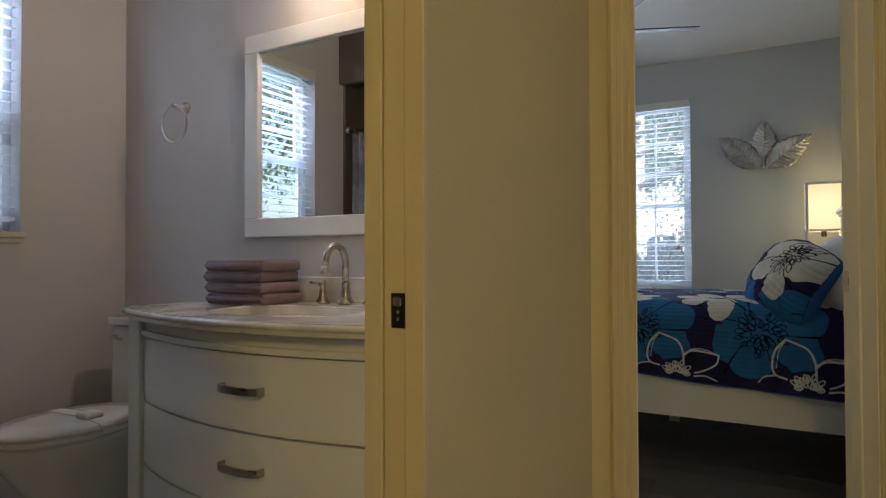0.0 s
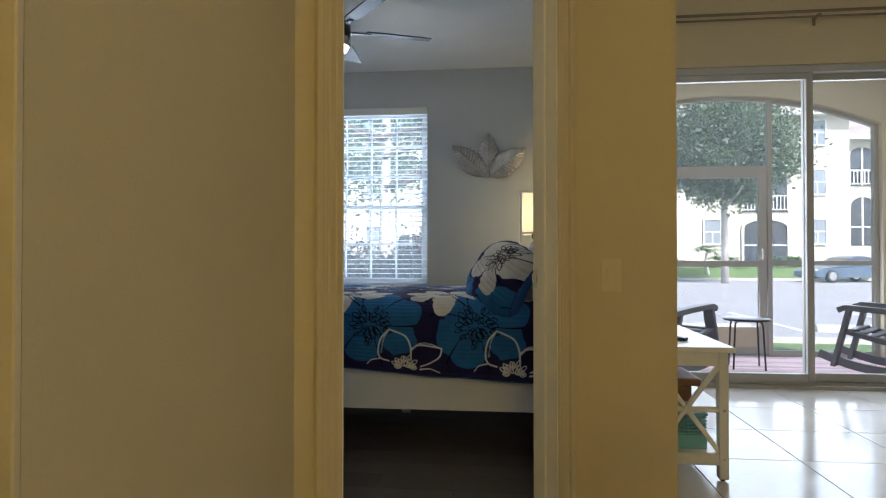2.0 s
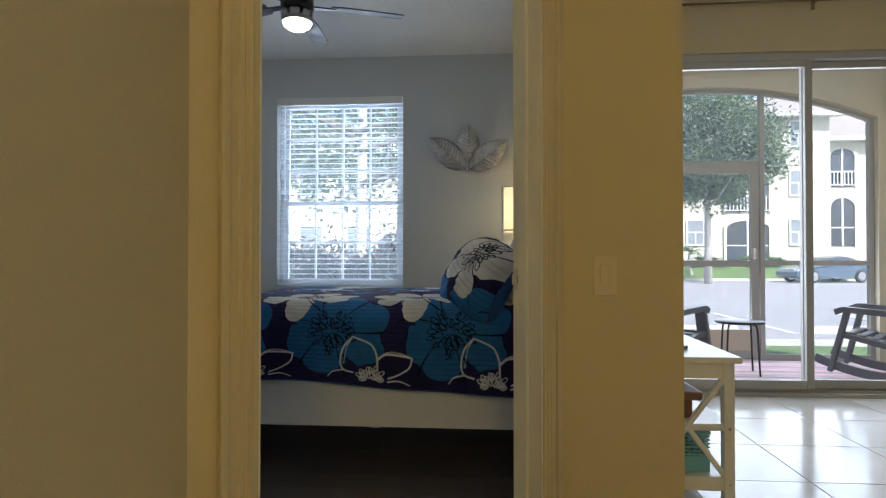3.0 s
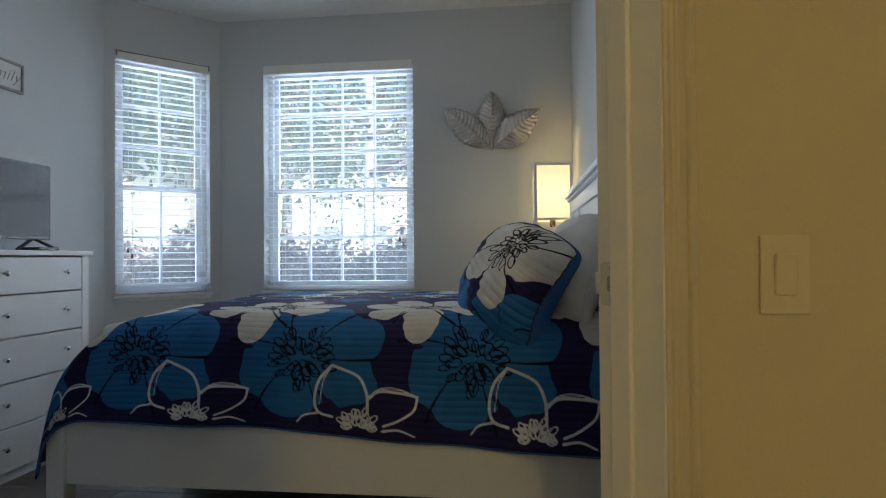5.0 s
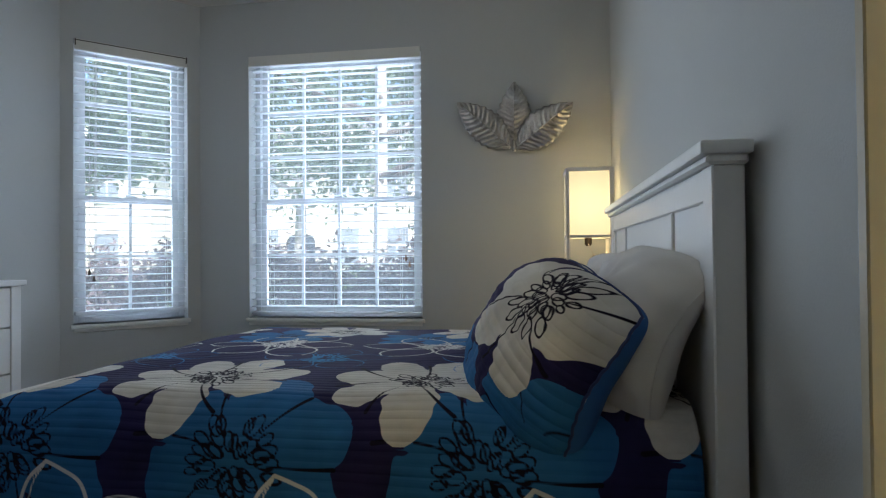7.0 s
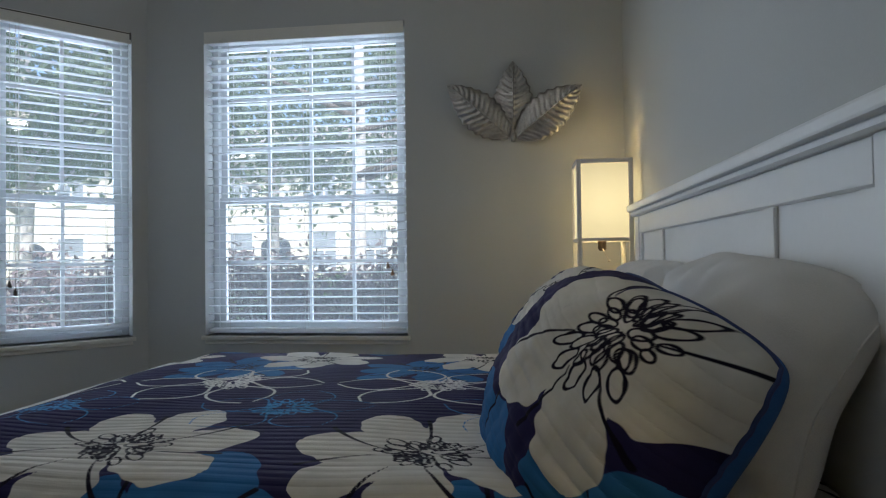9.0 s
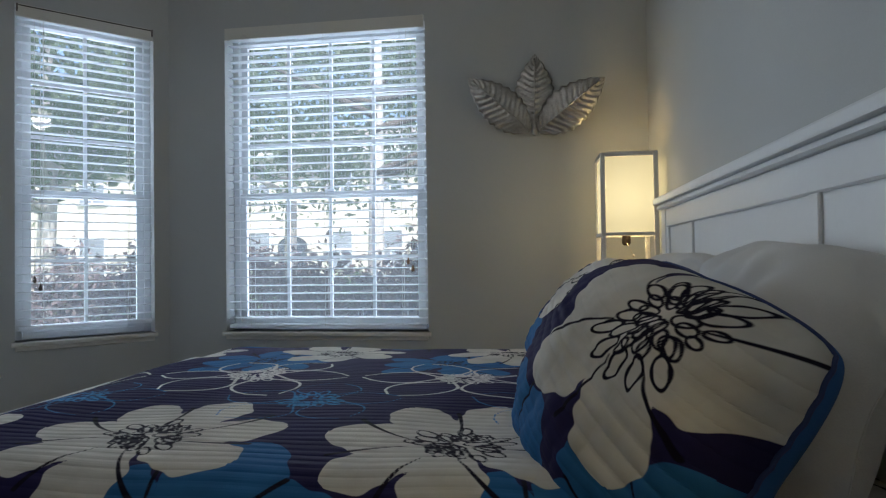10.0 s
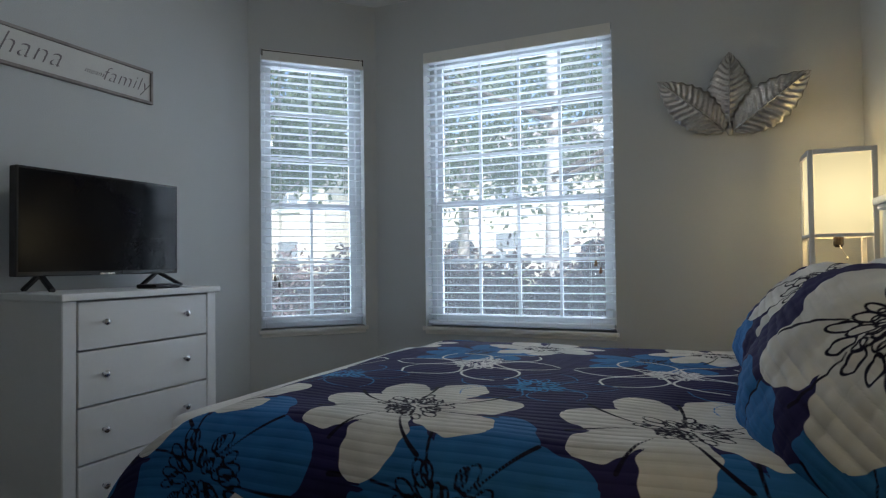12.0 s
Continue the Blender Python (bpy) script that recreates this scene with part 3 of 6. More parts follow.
part("bottom_rail", bx((HX + .002, 3.45, .60, HX + .03, 5.03, .72), bevel=.004), WHITE, hb)
for y in (3.45, 3.78, 4.66, 5.00):
    part("stile", bx((HX + .004, y, .72, HX + .028, y + .045, 1.301), bevel=.003), WHITE, hb)
for y in (3.425, 5.005):
    part("side_rail", bx((-1.56, y, .225, HX, y + .028, .47), bevel=.005, seg=2), WHITE, bed)
part("foot_rail", bx((-1.60, 3.47, .225, -1.572, 4.99, .47), bevel=.005), WHITE, bed)
for x, y in ((-1.61, 3.405), (-1.61, 4.965)):
    part("leg", bx((x, y, 0, x + .07, y + .07, .50), bevel=.005, seg=2), WHITE, bed)
part("leg", bx((-.6, 4.2, 0, -.54, 4.26, .24)), WHITE, bed)
part("slat_deck", bx((-1.57, 3.46, .24, HX, 5.0, .30)), BOXWOOD, bed)
solo("mattress", bx((-1.50, 3.53, .302, HX - .02, 4.94, .80), bevel=.05, seg=3), COTTON, "white mattress hidden under the quilt", "mattress", smooth=True)


# ---- printed cloth ----
def smooth_line(pts, n=7):
    """A rounded line through a few points."""
    p = np.array(pts, float)
    if len(p) < 3 or len(p) > 10:
        return p
    p = np.vstack([2 * p[0] - p[1], p, 2 * p[-1] - p[-2]])
    out = [0.5 * (2 * p[k] + (p[k + 1] - p[k - 1]) * t + (2 * p[k - 1] - 5 * p[k] + 4 * p[k + 1] - p[k + 2]) * t * t + (3 * p[k] - p[k - 1] - 3 * p[k + 1] + p[k + 2]) * t ** 3) for k in range(1, len(p) - 2) for t in np.linspace(0, 1, n, endpoint=False)]
    return np.array(out + [p[-2]])


class Print:
    """Distances to the edges of the printed shapes, positive inside."""

    def __init__(self, u, v):
        self.u, self.v = u, v
        self.d = {k: np.full(u.shape, -1.0) for k in ("blue", "white", "line", "rim", "sky")}

    def near(self, cx, cy, r):
        return np.nonzero((np.abs(self.u - cx) < r) & (np.abs(self.v - cy) < r))

    def lay(self, key, i, val):
        self.d[key][i] = np.maximum(self.d[key][i], val)

    def stroke(self, key, pts, w, taper=0.0):
        pts = smooth_line(pts)
        c, r = pts.mean(0), np.ptp(pts, 0).max() + .05
        i = self.near(c[0], c[1], r)
        x, y = self.u[i], self.v[i]
        best = np.full(x.shape, -1.0)
        m = len(pts) - 1
        for k in range(m):
            (ax, ay), (bx_, by) = pts[k], pts[k + 1]
            dx, dy = bx_ - ax, by - ay
            t = np.clip(((x - ax) * dx + (y - ay) * dy) / (dx * dx + dy * dy + 1e-12), 0, 1)
            best = np.maximum(best, w * (1 - taper * (k + t) / m) - np.hypot(x - ax - t * dx, y - ay - t * dy))
        self.lay(key, i, best)

    def loop(self, key, cx, cy, ang, a, b, w):
        i = self.near(cx, cy, a + .03)
        x, y = self.u[i] - cx, self.v[i] - cy
        p, q = x * math.cos(ang) + y * math.sin(ang), -x * math.sin(ang) + y * math.cos(ang)
        h = np.hypot(p / a, q / b) + 1e-9
        self.lay(key, i, w - np.abs(h - 1) * np.hypot(p, q) / h)

    def blossom(self, key, cx, cy, r, n, ph, seed, squash=1.0, over=(), lines="line", narrow=1.0):
        """A blossom of separate uneven petals with ragged tips, and curved lines in the gaps between them."""
        rnd = random.Random(seed)
        i = self.near(cx, cy, r * 1.5)
        x, y = self.u[i] - cx, (self.v[i] - cy) / squash
        val = r * .34 - np.hypot(x, y)
        angles = []
        for k in range(n):
            th = 2 * math.pi * k / n + ph + rnd.uniform(-.14, .14)
            L, W, a = r * rnd.uniform(.86, 1.14), narrow * r * rnd.uniform(1.62, 1.98) / n, rnd.uniform(0, 6)
            p, q = x * math.cos(th) + y * math.sin(th), -x * math.sin(th) + y * math.cos(th)
            t = np.clip(p / L, 0, 1)
            hw = W * np.sin(math.pi * np.clip(t ** 1.5, 0, 1)) ** .60 * (1 + .07 * np.sin(t * 17 + a) + .05 * np.sin(t * 31 + a * 2))
            lean = .10 * L * math.sin(a) * t * t
            val = np.maximum(val, np.where((t > 0) & (t < 1), hw - np.abs(q - lean), -1.0))
            angles.append(th + math.pi / n)
        for o in over:
            self.d[o][i] = np.minimum(self.d[o][i], -val)
        self.lay(key, i, val)
        for th in angles:
            b, e = rnd.uniform(-.5, .5), rnd.uniform(.78, .98)
            pts = [(cx + r * f * math.cos(th + b * (e - f)), cy + r * f * math.sin(th + b * (e - f)) * squash) for f in np.linspace(e, .30, 9)]
            self.stroke(lines, pts, r * .020, .65)

    def stamens(self, key, cx, cy, r, rnd, n=22, w=.0030):
        for k in range(n):
            th = 2 * math.pi * k / n + rnd.uniform(-.15, .15)
            d = r * rnd.uniform(.30, .85)
            L = r * rnd.uniform(.16, .26)
            self.loop(key, cx + d * math.cos(th), cy + d * math.sin(th), th, L, L * .5, w)

    def petals(self, key, cx, cy, r, n, ph, w, rnd, squash=1.0, a0=0.0, a1=2 * math.pi, point=.12):
        """Open outlines of pointed petals."""
        for k in range(n):
            th = a0 + (a1 - a0) * (k + .5) / n + ph
            half = (a1 - a0) / n * .47
            rr = r * rnd.uniform(.88, 1.08)
            for sgn in (-1, 1):
                pts = []
                for s in np.linspace(0, 1, 12):
                    rad = rr * (.25 + .75 * s + point * s ** 6)
                    off = half * math.sin(math.pi * min(1, s * .97 + .02)) ** .65 * sgn
                    pts.append((cx + rad * math.cos(th + off), cy + rad * math.sin(th + off) * squash))
                self.stroke(key, pts, w, .25)

    def put(self, me, rib):
        for k, val in (*self.d.items(), ("rib", rib)):
            a = me.attributes.new(k, "FLOAT", "POINT")
            a.data.foreach_set("value", np.ascontiguousarray(val.ravel(), dtype=np.float32))


def grid_mesh(name, P, m):
    """A smooth sheet from an array of places."""
    h, w = P.shape[:2]
    idx = np.arange(h * w).reshape(h, w)
    q = np.stack([idx[:-1, :-1], idx[:-1, 1:], idx[1:, 1:], idx[1:, :-1]], -1).reshape(-1, 4)
    me = bpy.data.meshes.new(name)
    me.from_pydata(P.reshape(-1, 3).tolist(), [], q.tolist())
    me.materials.append(m)
    me.shade_smooth()
    return me


def arc_profile(segments, s):
    """Points along a chain of straight runs and arcs, by length."""
    x, z, a = np.zeros_like(s), np.zeros_like(s), 0.0
    out_x, out_z = np.zeros_like(s), np.zeros_like(s)
    cx, cz, done = segments[0][0], segments[0][1], 0.0
    ang = segments[0][2]
    for length, turn in segments[1:]:
        inside = (s >= done - 1e-9)
        t = np.clip(s - done, 0, length)
        if abs(turn) < 1e-6:
            px, pz = cx + t * math.cos(ang), cz + t * math.sin(ang)
        else:
            r = length / turn
            th = ang + t / r
            px, pz = cx + r * (np.sin(th) - math.sin(ang)), cz - r * (np.cos(th) - math.cos(ang))
        out_x[inside], out_z[inside] = px[inside], pz[inside]
        if abs(turn) < 1e-6:
            cx, cz = cx + length * math.cos(ang), cz + length * math.sin(ang)
        else:
            r = length / turn
            cx, cz = cx + r * (math.sin(ang + turn) - math.sin(ang)), cz - r * (math.cos(ang + turn) - math.cos(ang))
            ang += turn
        done += length
    return out_x, out_z


QTOP = .845


def make_quilt():
    step = .0055
    q = np.arange(0, 2.30, step)                      # across, from the front hem
    u = np.arange(0, 2.40, step)                      # along, from the head end
    hq = math.pi / 2
    yq, zq = arc_profile([(3.392, .425, hq - .08), (.29, 0), (.215, -hq + .08), (1.25, 0), (.215, -hq), (.33, 0)], q)
    xu, du = arc_profile([(.425, 0, 0), (1.60, 0), (.42, .95), (.12, .35), (.3, .1)], u)
    X0, DROP = .425 - (xu - .425), du
    dy = QTOP - zq
    dy[(q > .505) & (q < 1.755)] = 0
    dyg, dxg = np.meshgrid(np.clip(dy, 0, None), np.clip(DROP, 0, None), indexing="ij")
    drop = (dyg ** 2.4 + dxg ** 2.4) ** (1 / 2.4)
    Y, X = np.meshgrid(yq, X0, indexing="ij")
    Q, U = np.meshgrid(q, u, indexing="ij")
    Z = QTOP - drop
    hang = np.clip(dyg / .42, 0, 1) ** 2
    Y = Y - hang * (.010 * np.sin(U * 9.0) + .012 * np.sin(U * 4.1 + 1) + .006 * np.sin(U * 17 + 2))
    Z = Z + .004 * np.sin(U * 6.3 + Q * 3) * np.sin(Q * 7.1 + U * 2) + .003 * np.sin(U * 15 + 2) * np.sin(Q * 11) + .012 * np.sin(np.clip((Q - .5) / 1.25, 0, 1) * math.pi)
    Z = Z - hang * (.007 * np.sin(U * 3.3 + .6) + .042 * (X + .42) - .010)
    P = np.stack([X, Y, Z], -1)
    me = grid_mesh("quilt", P, PRINT)
    pr = Print(-U + .425, Q)                          # print laid along the cloth; first is x on the flat
    for k in range(-3, 2):
        x = -.035 + .603 * k
        # large blue flowers on the hanging side
        pr.blossom("blue", x, .285, .285, 6, .35, 21, narrow=1.16)
        pr.stamens("line", x - .005, .275, .125, random.Random(5), 34, .0030)
        # white blossoms along the edge of the top
        wx, wy = x - .190, .590
        pr.blossom("white", wx, wy, .265, 7, .25, 33, .95, ("line", "blue"))
        pr.stamens("line", wx + .01, wy + .01, .105, random.Random(6), 30, .0030)
        # open white lilies at the hem, drawn from the tip of the tall petal
        tx, ty = x + .105, .250
        for pts, w, taper in (
            (((0, 0), (-.044, -.052), (-.060, -.122), (-.046, -.170), (.003, -.186)), .0048, 0),
            (((-.004, -.010), (-.030, -.060), (-.042, -.140)), .0030, .3),
            (((0, 0), (.042, -.016), (.097, -.044), (.124, -.100), (.128, -.160)), .0050, 0),
            (((.125, -.122), (.165, -.092), (.230, -.090), (.300, -.098)), .0050, .2),
            (((.130, -.112), (.175, -.080), (.235, -.078), (.300, -.098)), .0032, .2),
            (((.300, -.098), (.285, -.146), (.230, -.185), (.183, -.205)), .0042, 0),
            (((-.040, -.172), (-.095, -.186), (-.122, -.215)), .0045, .3),
            (((.180, -.222), (.235, -.214), (.290, -.232)), .0045, .3),
        ):
            pr.stroke("rim", [(tx + a, ty + b) for a, b in pts], w, taper)
        rl = random.Random(9)
        for j in range(17):
            th = math.pi * (j + .5) / 17
            d = rl.uniform(.026, .068)
            pr.loop("rim", tx + .092 + d * 1.15 * math.cos(th), ty - .222 + d * math.sin(th), th, .016, .0080, .0034)
        # blue blossom with a white open flower on the flat
        bx0, by0 = x - .225, 1.165
        pr.blossom("blue", bx0 - .07, by0 + .225, .235, 8, .2, 41, .95)
        pr.stamens("line", bx0 - .08, by0 + .24, .075, random.Random(8), 22, .0026)
        pr.petals("rim", bx0, by0 - .01, .27, 6, .5, .0046, random.Random(3), .82)
        pr.stamens("rim", bx0, by0, .10, random.Random(7), 28, .0034)
        # thin sky-blue drawn flowers between
        sx, sy = x + .045, .875
        pr.petals("sky", sx, sy, .215, 5, .9, .0026, random.Random(12), .75)
        pr.stamens("sky", sx, sy, .085, random.Random(13), 24, .0030)
        sx, sy = x - .12, 1.62
        pr.blossom("white", sx, sy, .23, 7, .4, 51, .9, ("line", "rim", "sky", "blue"))
        pr.stamens("line", sx, sy, .09, random.Random(14), 22)
        pr.blossom("blue", x + .15, 1.95, .25, 6, .2, 21)
    rib = np.abs(np.sin(Q * math.pi / .024)) ** .6 + .10 * np.sin(U * 40 + 6 * np.sin(Q * 50))
    pr.put(me, rib)
    quilt = tagged(new("quilt", me), "navy quilted bedspread with white and blue flowers on the bed", "quilt")
    so = quilt.modifiers.new("thick", "SOLIDIFY")
    so.thickness, so.offset = .006, -1
    hem_pts = [(float(X[0, i]), float(Y[0, i]) - .001, float(Z[0, i]) - .002) for i in range(0, len(u), 6)]
    hem = new("hem_binding", mesh_of("hem_binding", tube(hem_pts, .006, 6), mat("blue_binding", (.04, .10, .30), .8), True))
    hem.parent = quilt
    return quilt


make_quilt()


def pillow(name, w, h, t, m, label, mtx, seed, flange=0.0, printed=False, group=""):
    """A stuffed pillow: w wide, h high, t thick, with pinched corners and creases."""
    n = 210 if printed else 120
    rnd = random.Random(seed)
    a = np.linspace(-1, 1, n)
    V, U = np.meshgrid(a, a, indexing="ij")
    pin = 1 - .07 * (np.abs(U) ** 6) * (1 - V ** 2) - .02
    pin2 = 1 - .09 * (np.abs(V) ** 6) * (1 - U ** 2) - .02
    rc_ = 1 - .19 * (U * U * V * V) ** 1.2
    X, Y = U * rc_ * w / 2 * (1 - .05 * (1 - V ** 2) * 0 - .06 * (1 - np.abs(V)) * np.abs(U) ** 4 * .6), V * rc_ * h / 2 * (1 - .07 * (1 - np.abs(U)) * np.abs(V) ** 4)
    body = np.clip((1 - np.abs(U) ** 3.0) * (1 - np.abs(V) ** 3.0), 0, 1) ** .48
    p1, p2, p3 = (rnd.uniform(0, 6) for _ in range(3))
    crease = .013 * np.sin(U * 7 + V * 4 + p1) * (np.abs(U) ** 2) + .005 * np.sin(U * 16 - V * 6 + p3) * np.abs(V) + .010 * np.sin(V * 9 - U * 5 + p2) * (np.abs(V) ** 2) + .006 * np.sin(U * 13 + V * 11 + p3) * np.abs(U * V)
    sag = -.055 * (U * U * V * V) ** .9 - .02 * np.clip(V, 0, 1) ** 2 + .012 * np.sin(U * 3.1 + p1) * (1 - V * V)
    Zf = body * t / 2 * (1 - .18 * V) + crease * (.35 + .65 * body) + sag
    Zb = -body * t / 2 * .7 + sag + crease * .35
    if printed:
        Zf = Zf + .0034 * np.abs(np.sin((Y * .9 + .2 * X) * math.pi / .030)) + .0018 * np.abs(np.sin((X - .15 * Y) * math.pi / .040)) + .004 * np.sin(U * 9 + 3 * np.sin(V * 3 + p1)) * np.sin(V * 7 + p2) * body
    else:
        Zf = Zf + .010 * np.sin(V * 15 + U * 6 + 2.5 * np.sin(U * 4 + p2)) * np.abs(U) ** 1.5 * body + .006 * np.sin(U * 19 + 3 * np.sin(V * 5 + p3)) * np.abs(V) * body + .018 * np.sin(U * 5 + 3 * np.sin(V * 2 + p1)) * np.sin(V * 4 + p2) * body + .006 * np.abs(np.sin(U * 6 + V * 8 + 2 * np.sin(V * 3 + p1))) * np.abs(U) * body + .004 * np.sin(U * 11 - V * 9 + 2 * np.sin(U * 4 + p3)) * body
    P = np.stack([X, Y, Zf], -1)
    me = grid_mesh(name, P, m)
    if printed:
        pr = Print(X, Y)
        cx, cy = .115, h * .27
        pr.blossom("blue", -.07, -h * .50, .19, 6, .9, 61, narrow=1.2)
        pr.blossom("blue", w * .42, -h * .36, .15, 6, .3, 62, narrow=1.2)
        pr.blossom("white", -w * .44, h * .50, .12, 6, .9, 63)
        pr.blossom("white", cx, cy, .235, 6, .95, 64, .98, ("blue", "line"), narrow=1.10)
        pr.stamens("line", cx + .015, cy + .02, .085, random.Random(15), 36, .0026)
        for k in range(5):
            th = -2.5 + .42 * k
            pr.loop("line", cx + .015 + .095 * math.cos(th), cy + .02 + .095 * math.sin(th), th, .026, .011, .0032)
        rib = np.abs(np.sin((Y * .9 + .2 * X) * math.pi / .026)) ** .6 + .3 * np.abs(np.sin(X * math.pi / .05)) ** .5
        pr.put(me, rib)
    ob = tagged(new(name, me), label, "pillow", group)
    back = grid_mesh("back_panel", np.stack([X, Y, Zb], -1)[:, ::-1], m if not printed else mat("blue_cotton", (.03, .12, .36), .85, vary=.12, grain=300))
    bk = new("back_panel", back)
    bk.parent = ob
    rim = [(float(X[0, i]), float(Y[0, i]), float(Zf[0, i])) for i in range(0, n, 3)] + [(float(X[i, -1]), float(Y[i, -1]), float(Zf[i, -1])) for i in range(0, n, 3)] + [(float(X[-1, i]), float(Y[-1, i]), float(Zf[-1, i])) for i in range(n - 1, -1, -3)] + [(float(X[i, 0]), float(Y[i, 0]), float(Zf[i, 0])) for i in range(n - 1, -1, -3)]
    pp = new("piping", mesh_of("piping", tube(rim, .004 if printed else .0018, 6), COTTON if not printed else mat("navy_piping", (.03, .05, .16), .8), True))
    pp.parent = ob
    ob.matrix_basis = mtx
    return ob


def resting(centre, side, up):
    """Pose of a pillow by its middle, the direction of its width and of its height."""
    x = Vector(side).normalized()
    z = x.cross(Vector(up)).normalized()
    y = z.cross(x)
    return Matrix.Translation(centre) @ Matrix((x, y, z)).transposed().to_4x4()


pillow("pillow", .68, .46, .25, COTTON, "plump white pillow leaning on the headboard", resting((.330, 3.755, 1.005), (.03, -.98, -.06), (.34, -.10, .93)), 3, group="white bed pillows")
pillow("pillow", .68, .44, .23, COTTON, "white pillow leaning on the headboard beside the lamp", resting((.345, 4.60, 1.005), (.02, -1, .02), (.36, .02, .93)), 5, group="white bed pillows")
pillow("pillow_sham", .61, .47, .30, PRINT, "blue and white flowered sham drooping over the bed's edge", resting((.100, 3.655, .955), (.27, -.93, -.20), (.45, -.20, .86)), 7, printed=True, group="flowered pillow shams")
pillow("pillow_sham", .66, .46, .26, PRINT, "blue and white flowered sham on the window side", resting((.100, 4.36, .985), (.10, -.98, -.04), (.55, -.06, .82)), 8, printed=True, group="flowered pillow shams")


# ---- bedroom: floor lamp, leaf art, dresser, television, sign, fan ----
fl = thing("floor_lamp", "white wooden tower lamp with a lit square shade", "floor lamp", (.362, 5.49, 0))
LX0, LX1, LY0, LY1 = .236, .488, 5.37, 5.612
for x in (LX0, LX1 - .020):
    for y in (LY0, LY1 - .020):
        part("post", bx((x, y, 0, x + .020, y + .020, 1.662), bevel=.002), LAMPWHITE, fl)
for z in (.10, .50, .90):
    part("shelf", bx((LX0 + .002, LY0 + .002, z, LX1 - .002, LY1 - .002, z + .016), bevel=.002), LAMPWHITE, fl)
for z0, z1 in ((1.642, 1.662), (1.283, 1.298)):
    part("top_rail", bx((LX0 + .020, LY0 + .001, z0, LX1 - .020, LY0 + .019, z1), (LX0 + .020, LY1 - .019, z0, LX1 - .020, LY1 - .001, z1), (LX0 + .001, LY0 + .020, z0, LX0 + .019, LY1 - .020, z1), (LX1 - .019, LY0 + .020, z0, LX1 - .001, LY1 - .020, z1)), LAMPWHITE, fl)
for b in ((LX0 + .020, LY0 + .010, LX1 - .020, LY0 + .012), (LX0 + .020, LY1 - .012, LX1 - .020, LY1 - .010), (LX0 + .010, LY0 + .020, LX0 + .012, LY1 - .020), (LX1 - .012, LY0 + .020, LX1 - .010, LY1 - .020)):
    sh = part("shade_panel", bx((b[0], b[1], 1.298, b[2], b[3], 1.642)), SHADE, fl, "glowing cream linen panel")
    sh.visible_shadow = False
part("socket", lathe([(.012, 1.24), (.020, 1.25), (.020, 1.30), (.014, 1.33)], 14, (.362, 5.49, 0)), BRONZE, fl)
part("socket_bar", bx((LX0 + .02, 5.484, 1.284, LX1 - .02, 5.496, 1.292)), LAMPWHITE, fl)
part("pull_chain", tube([(.362, 5.468, 1.25), (.365, 5.45, 1.235), (.385, 5.45, 1.195)], .0022, 6), NICKEL, fl)
part("chain_ball", lathe([(.001, -.008), (.007, 0), (.001, .008)], 10, (.387, 5.45, 1.192)), NICKEL, fl)

art = thing("leaf_wall_art", "silver metal wall art of three leaves", "wall art", (-.05, WALLY, 2.0))


def leaf_part(bx0, bz0, ang, length, width, lift, out):
    """A dished metal leaf with a midrib and raised side veins."""
    n, k = 130, 15
    P = np.zeros((n, k, 3))
    for i, s in enumerate(np.linspace(0, 1, n)):
        hw = width * .5 * math.sin(math.pi * min(1, s ** .86 * .985 + .015)) ** .82
        for j, c in enumerate(np.linspace(-1, 1, k)):
            edge = 1 + .05 * math.sin(s * 60) * abs(c)
            a, b = s * length, c * hw * edge
            x, z = bx0 + b * math.cos(ang) + a * math.sin(ang), bz0 - b * math.sin(ang) + a * math.cos(ang)
            ridge = .0055 * math.sin((s - abs(c) * .16) * 84) * min(1, abs(c) * 6) * (1 - abs(c) ** 4)
            P[i, j] = (x, WALLY - lift - out * s - .022 * (1 - c * c) * math.sin(math.pi * s) + ridge - .010 * (abs(c) < .05), z)
    lf = new("leaf", grid_mesh("leaf", P - np.array(art.location), SILVER))
    lf.parent = art
    so = lf.modifiers.new("thick", "SOLIDIFY")
    so.thickness = .002
    stem = tube([tuple(P[i, k // 2] - np.array((0, .004, 0)) - np.array(art.location)) for i in range(0, n, 10)], .0035, 6)
    mr = new("midrib", mesh_of("midrib", stem, SILVER, True))
    mr.parent = lf


leaf_part(-.075, 1.850, radians(-49), .415, .205, .020, .075)
leaf_part(-.052, 1.860, radians(1), .385, .205, .012, .030)
leaf_part(-.030, 1.845, radians(54), .405, .215, .030, .090)
part("stem_joint", lathe([(.010, -.03), (.016, 0), (.010, .03)], 10, (-.05, WALLY - .03, 1.855)), SILVER, art)
part("hanger", bx((-.06, WALLY - .03, 1.90, -.04, WALLY + .0, 1.93)), SILVER, art)

DX0, DX1, DY0, DY1, DT = -2.675, -2.275, 3.782, 4.515, 1.098
dr = thing("dresser", "white chest of drawers with round metal knobs", "dresser", ((DX0 + DX1) / 2, (DY0 + DY1) / 2, 0))
part("top", bx((DX0, DY0 - .012, DT - .026, DX1 + .018, DY1 + .012, DT), bevel=.005, seg=2), WHITE, dr)
for y in (DY0, DY1 - .055):
    part("side_panel", bx((DX0 + .01, y, .0, DX1, y + .055, DT - .026), bevel=.004), WHITE, dr)
part("back_panel", bx((DX0 + .012, DY0 + .05, .08, DX0 + .02, DY1 - .05, DT - .03)), WHITE, dr)
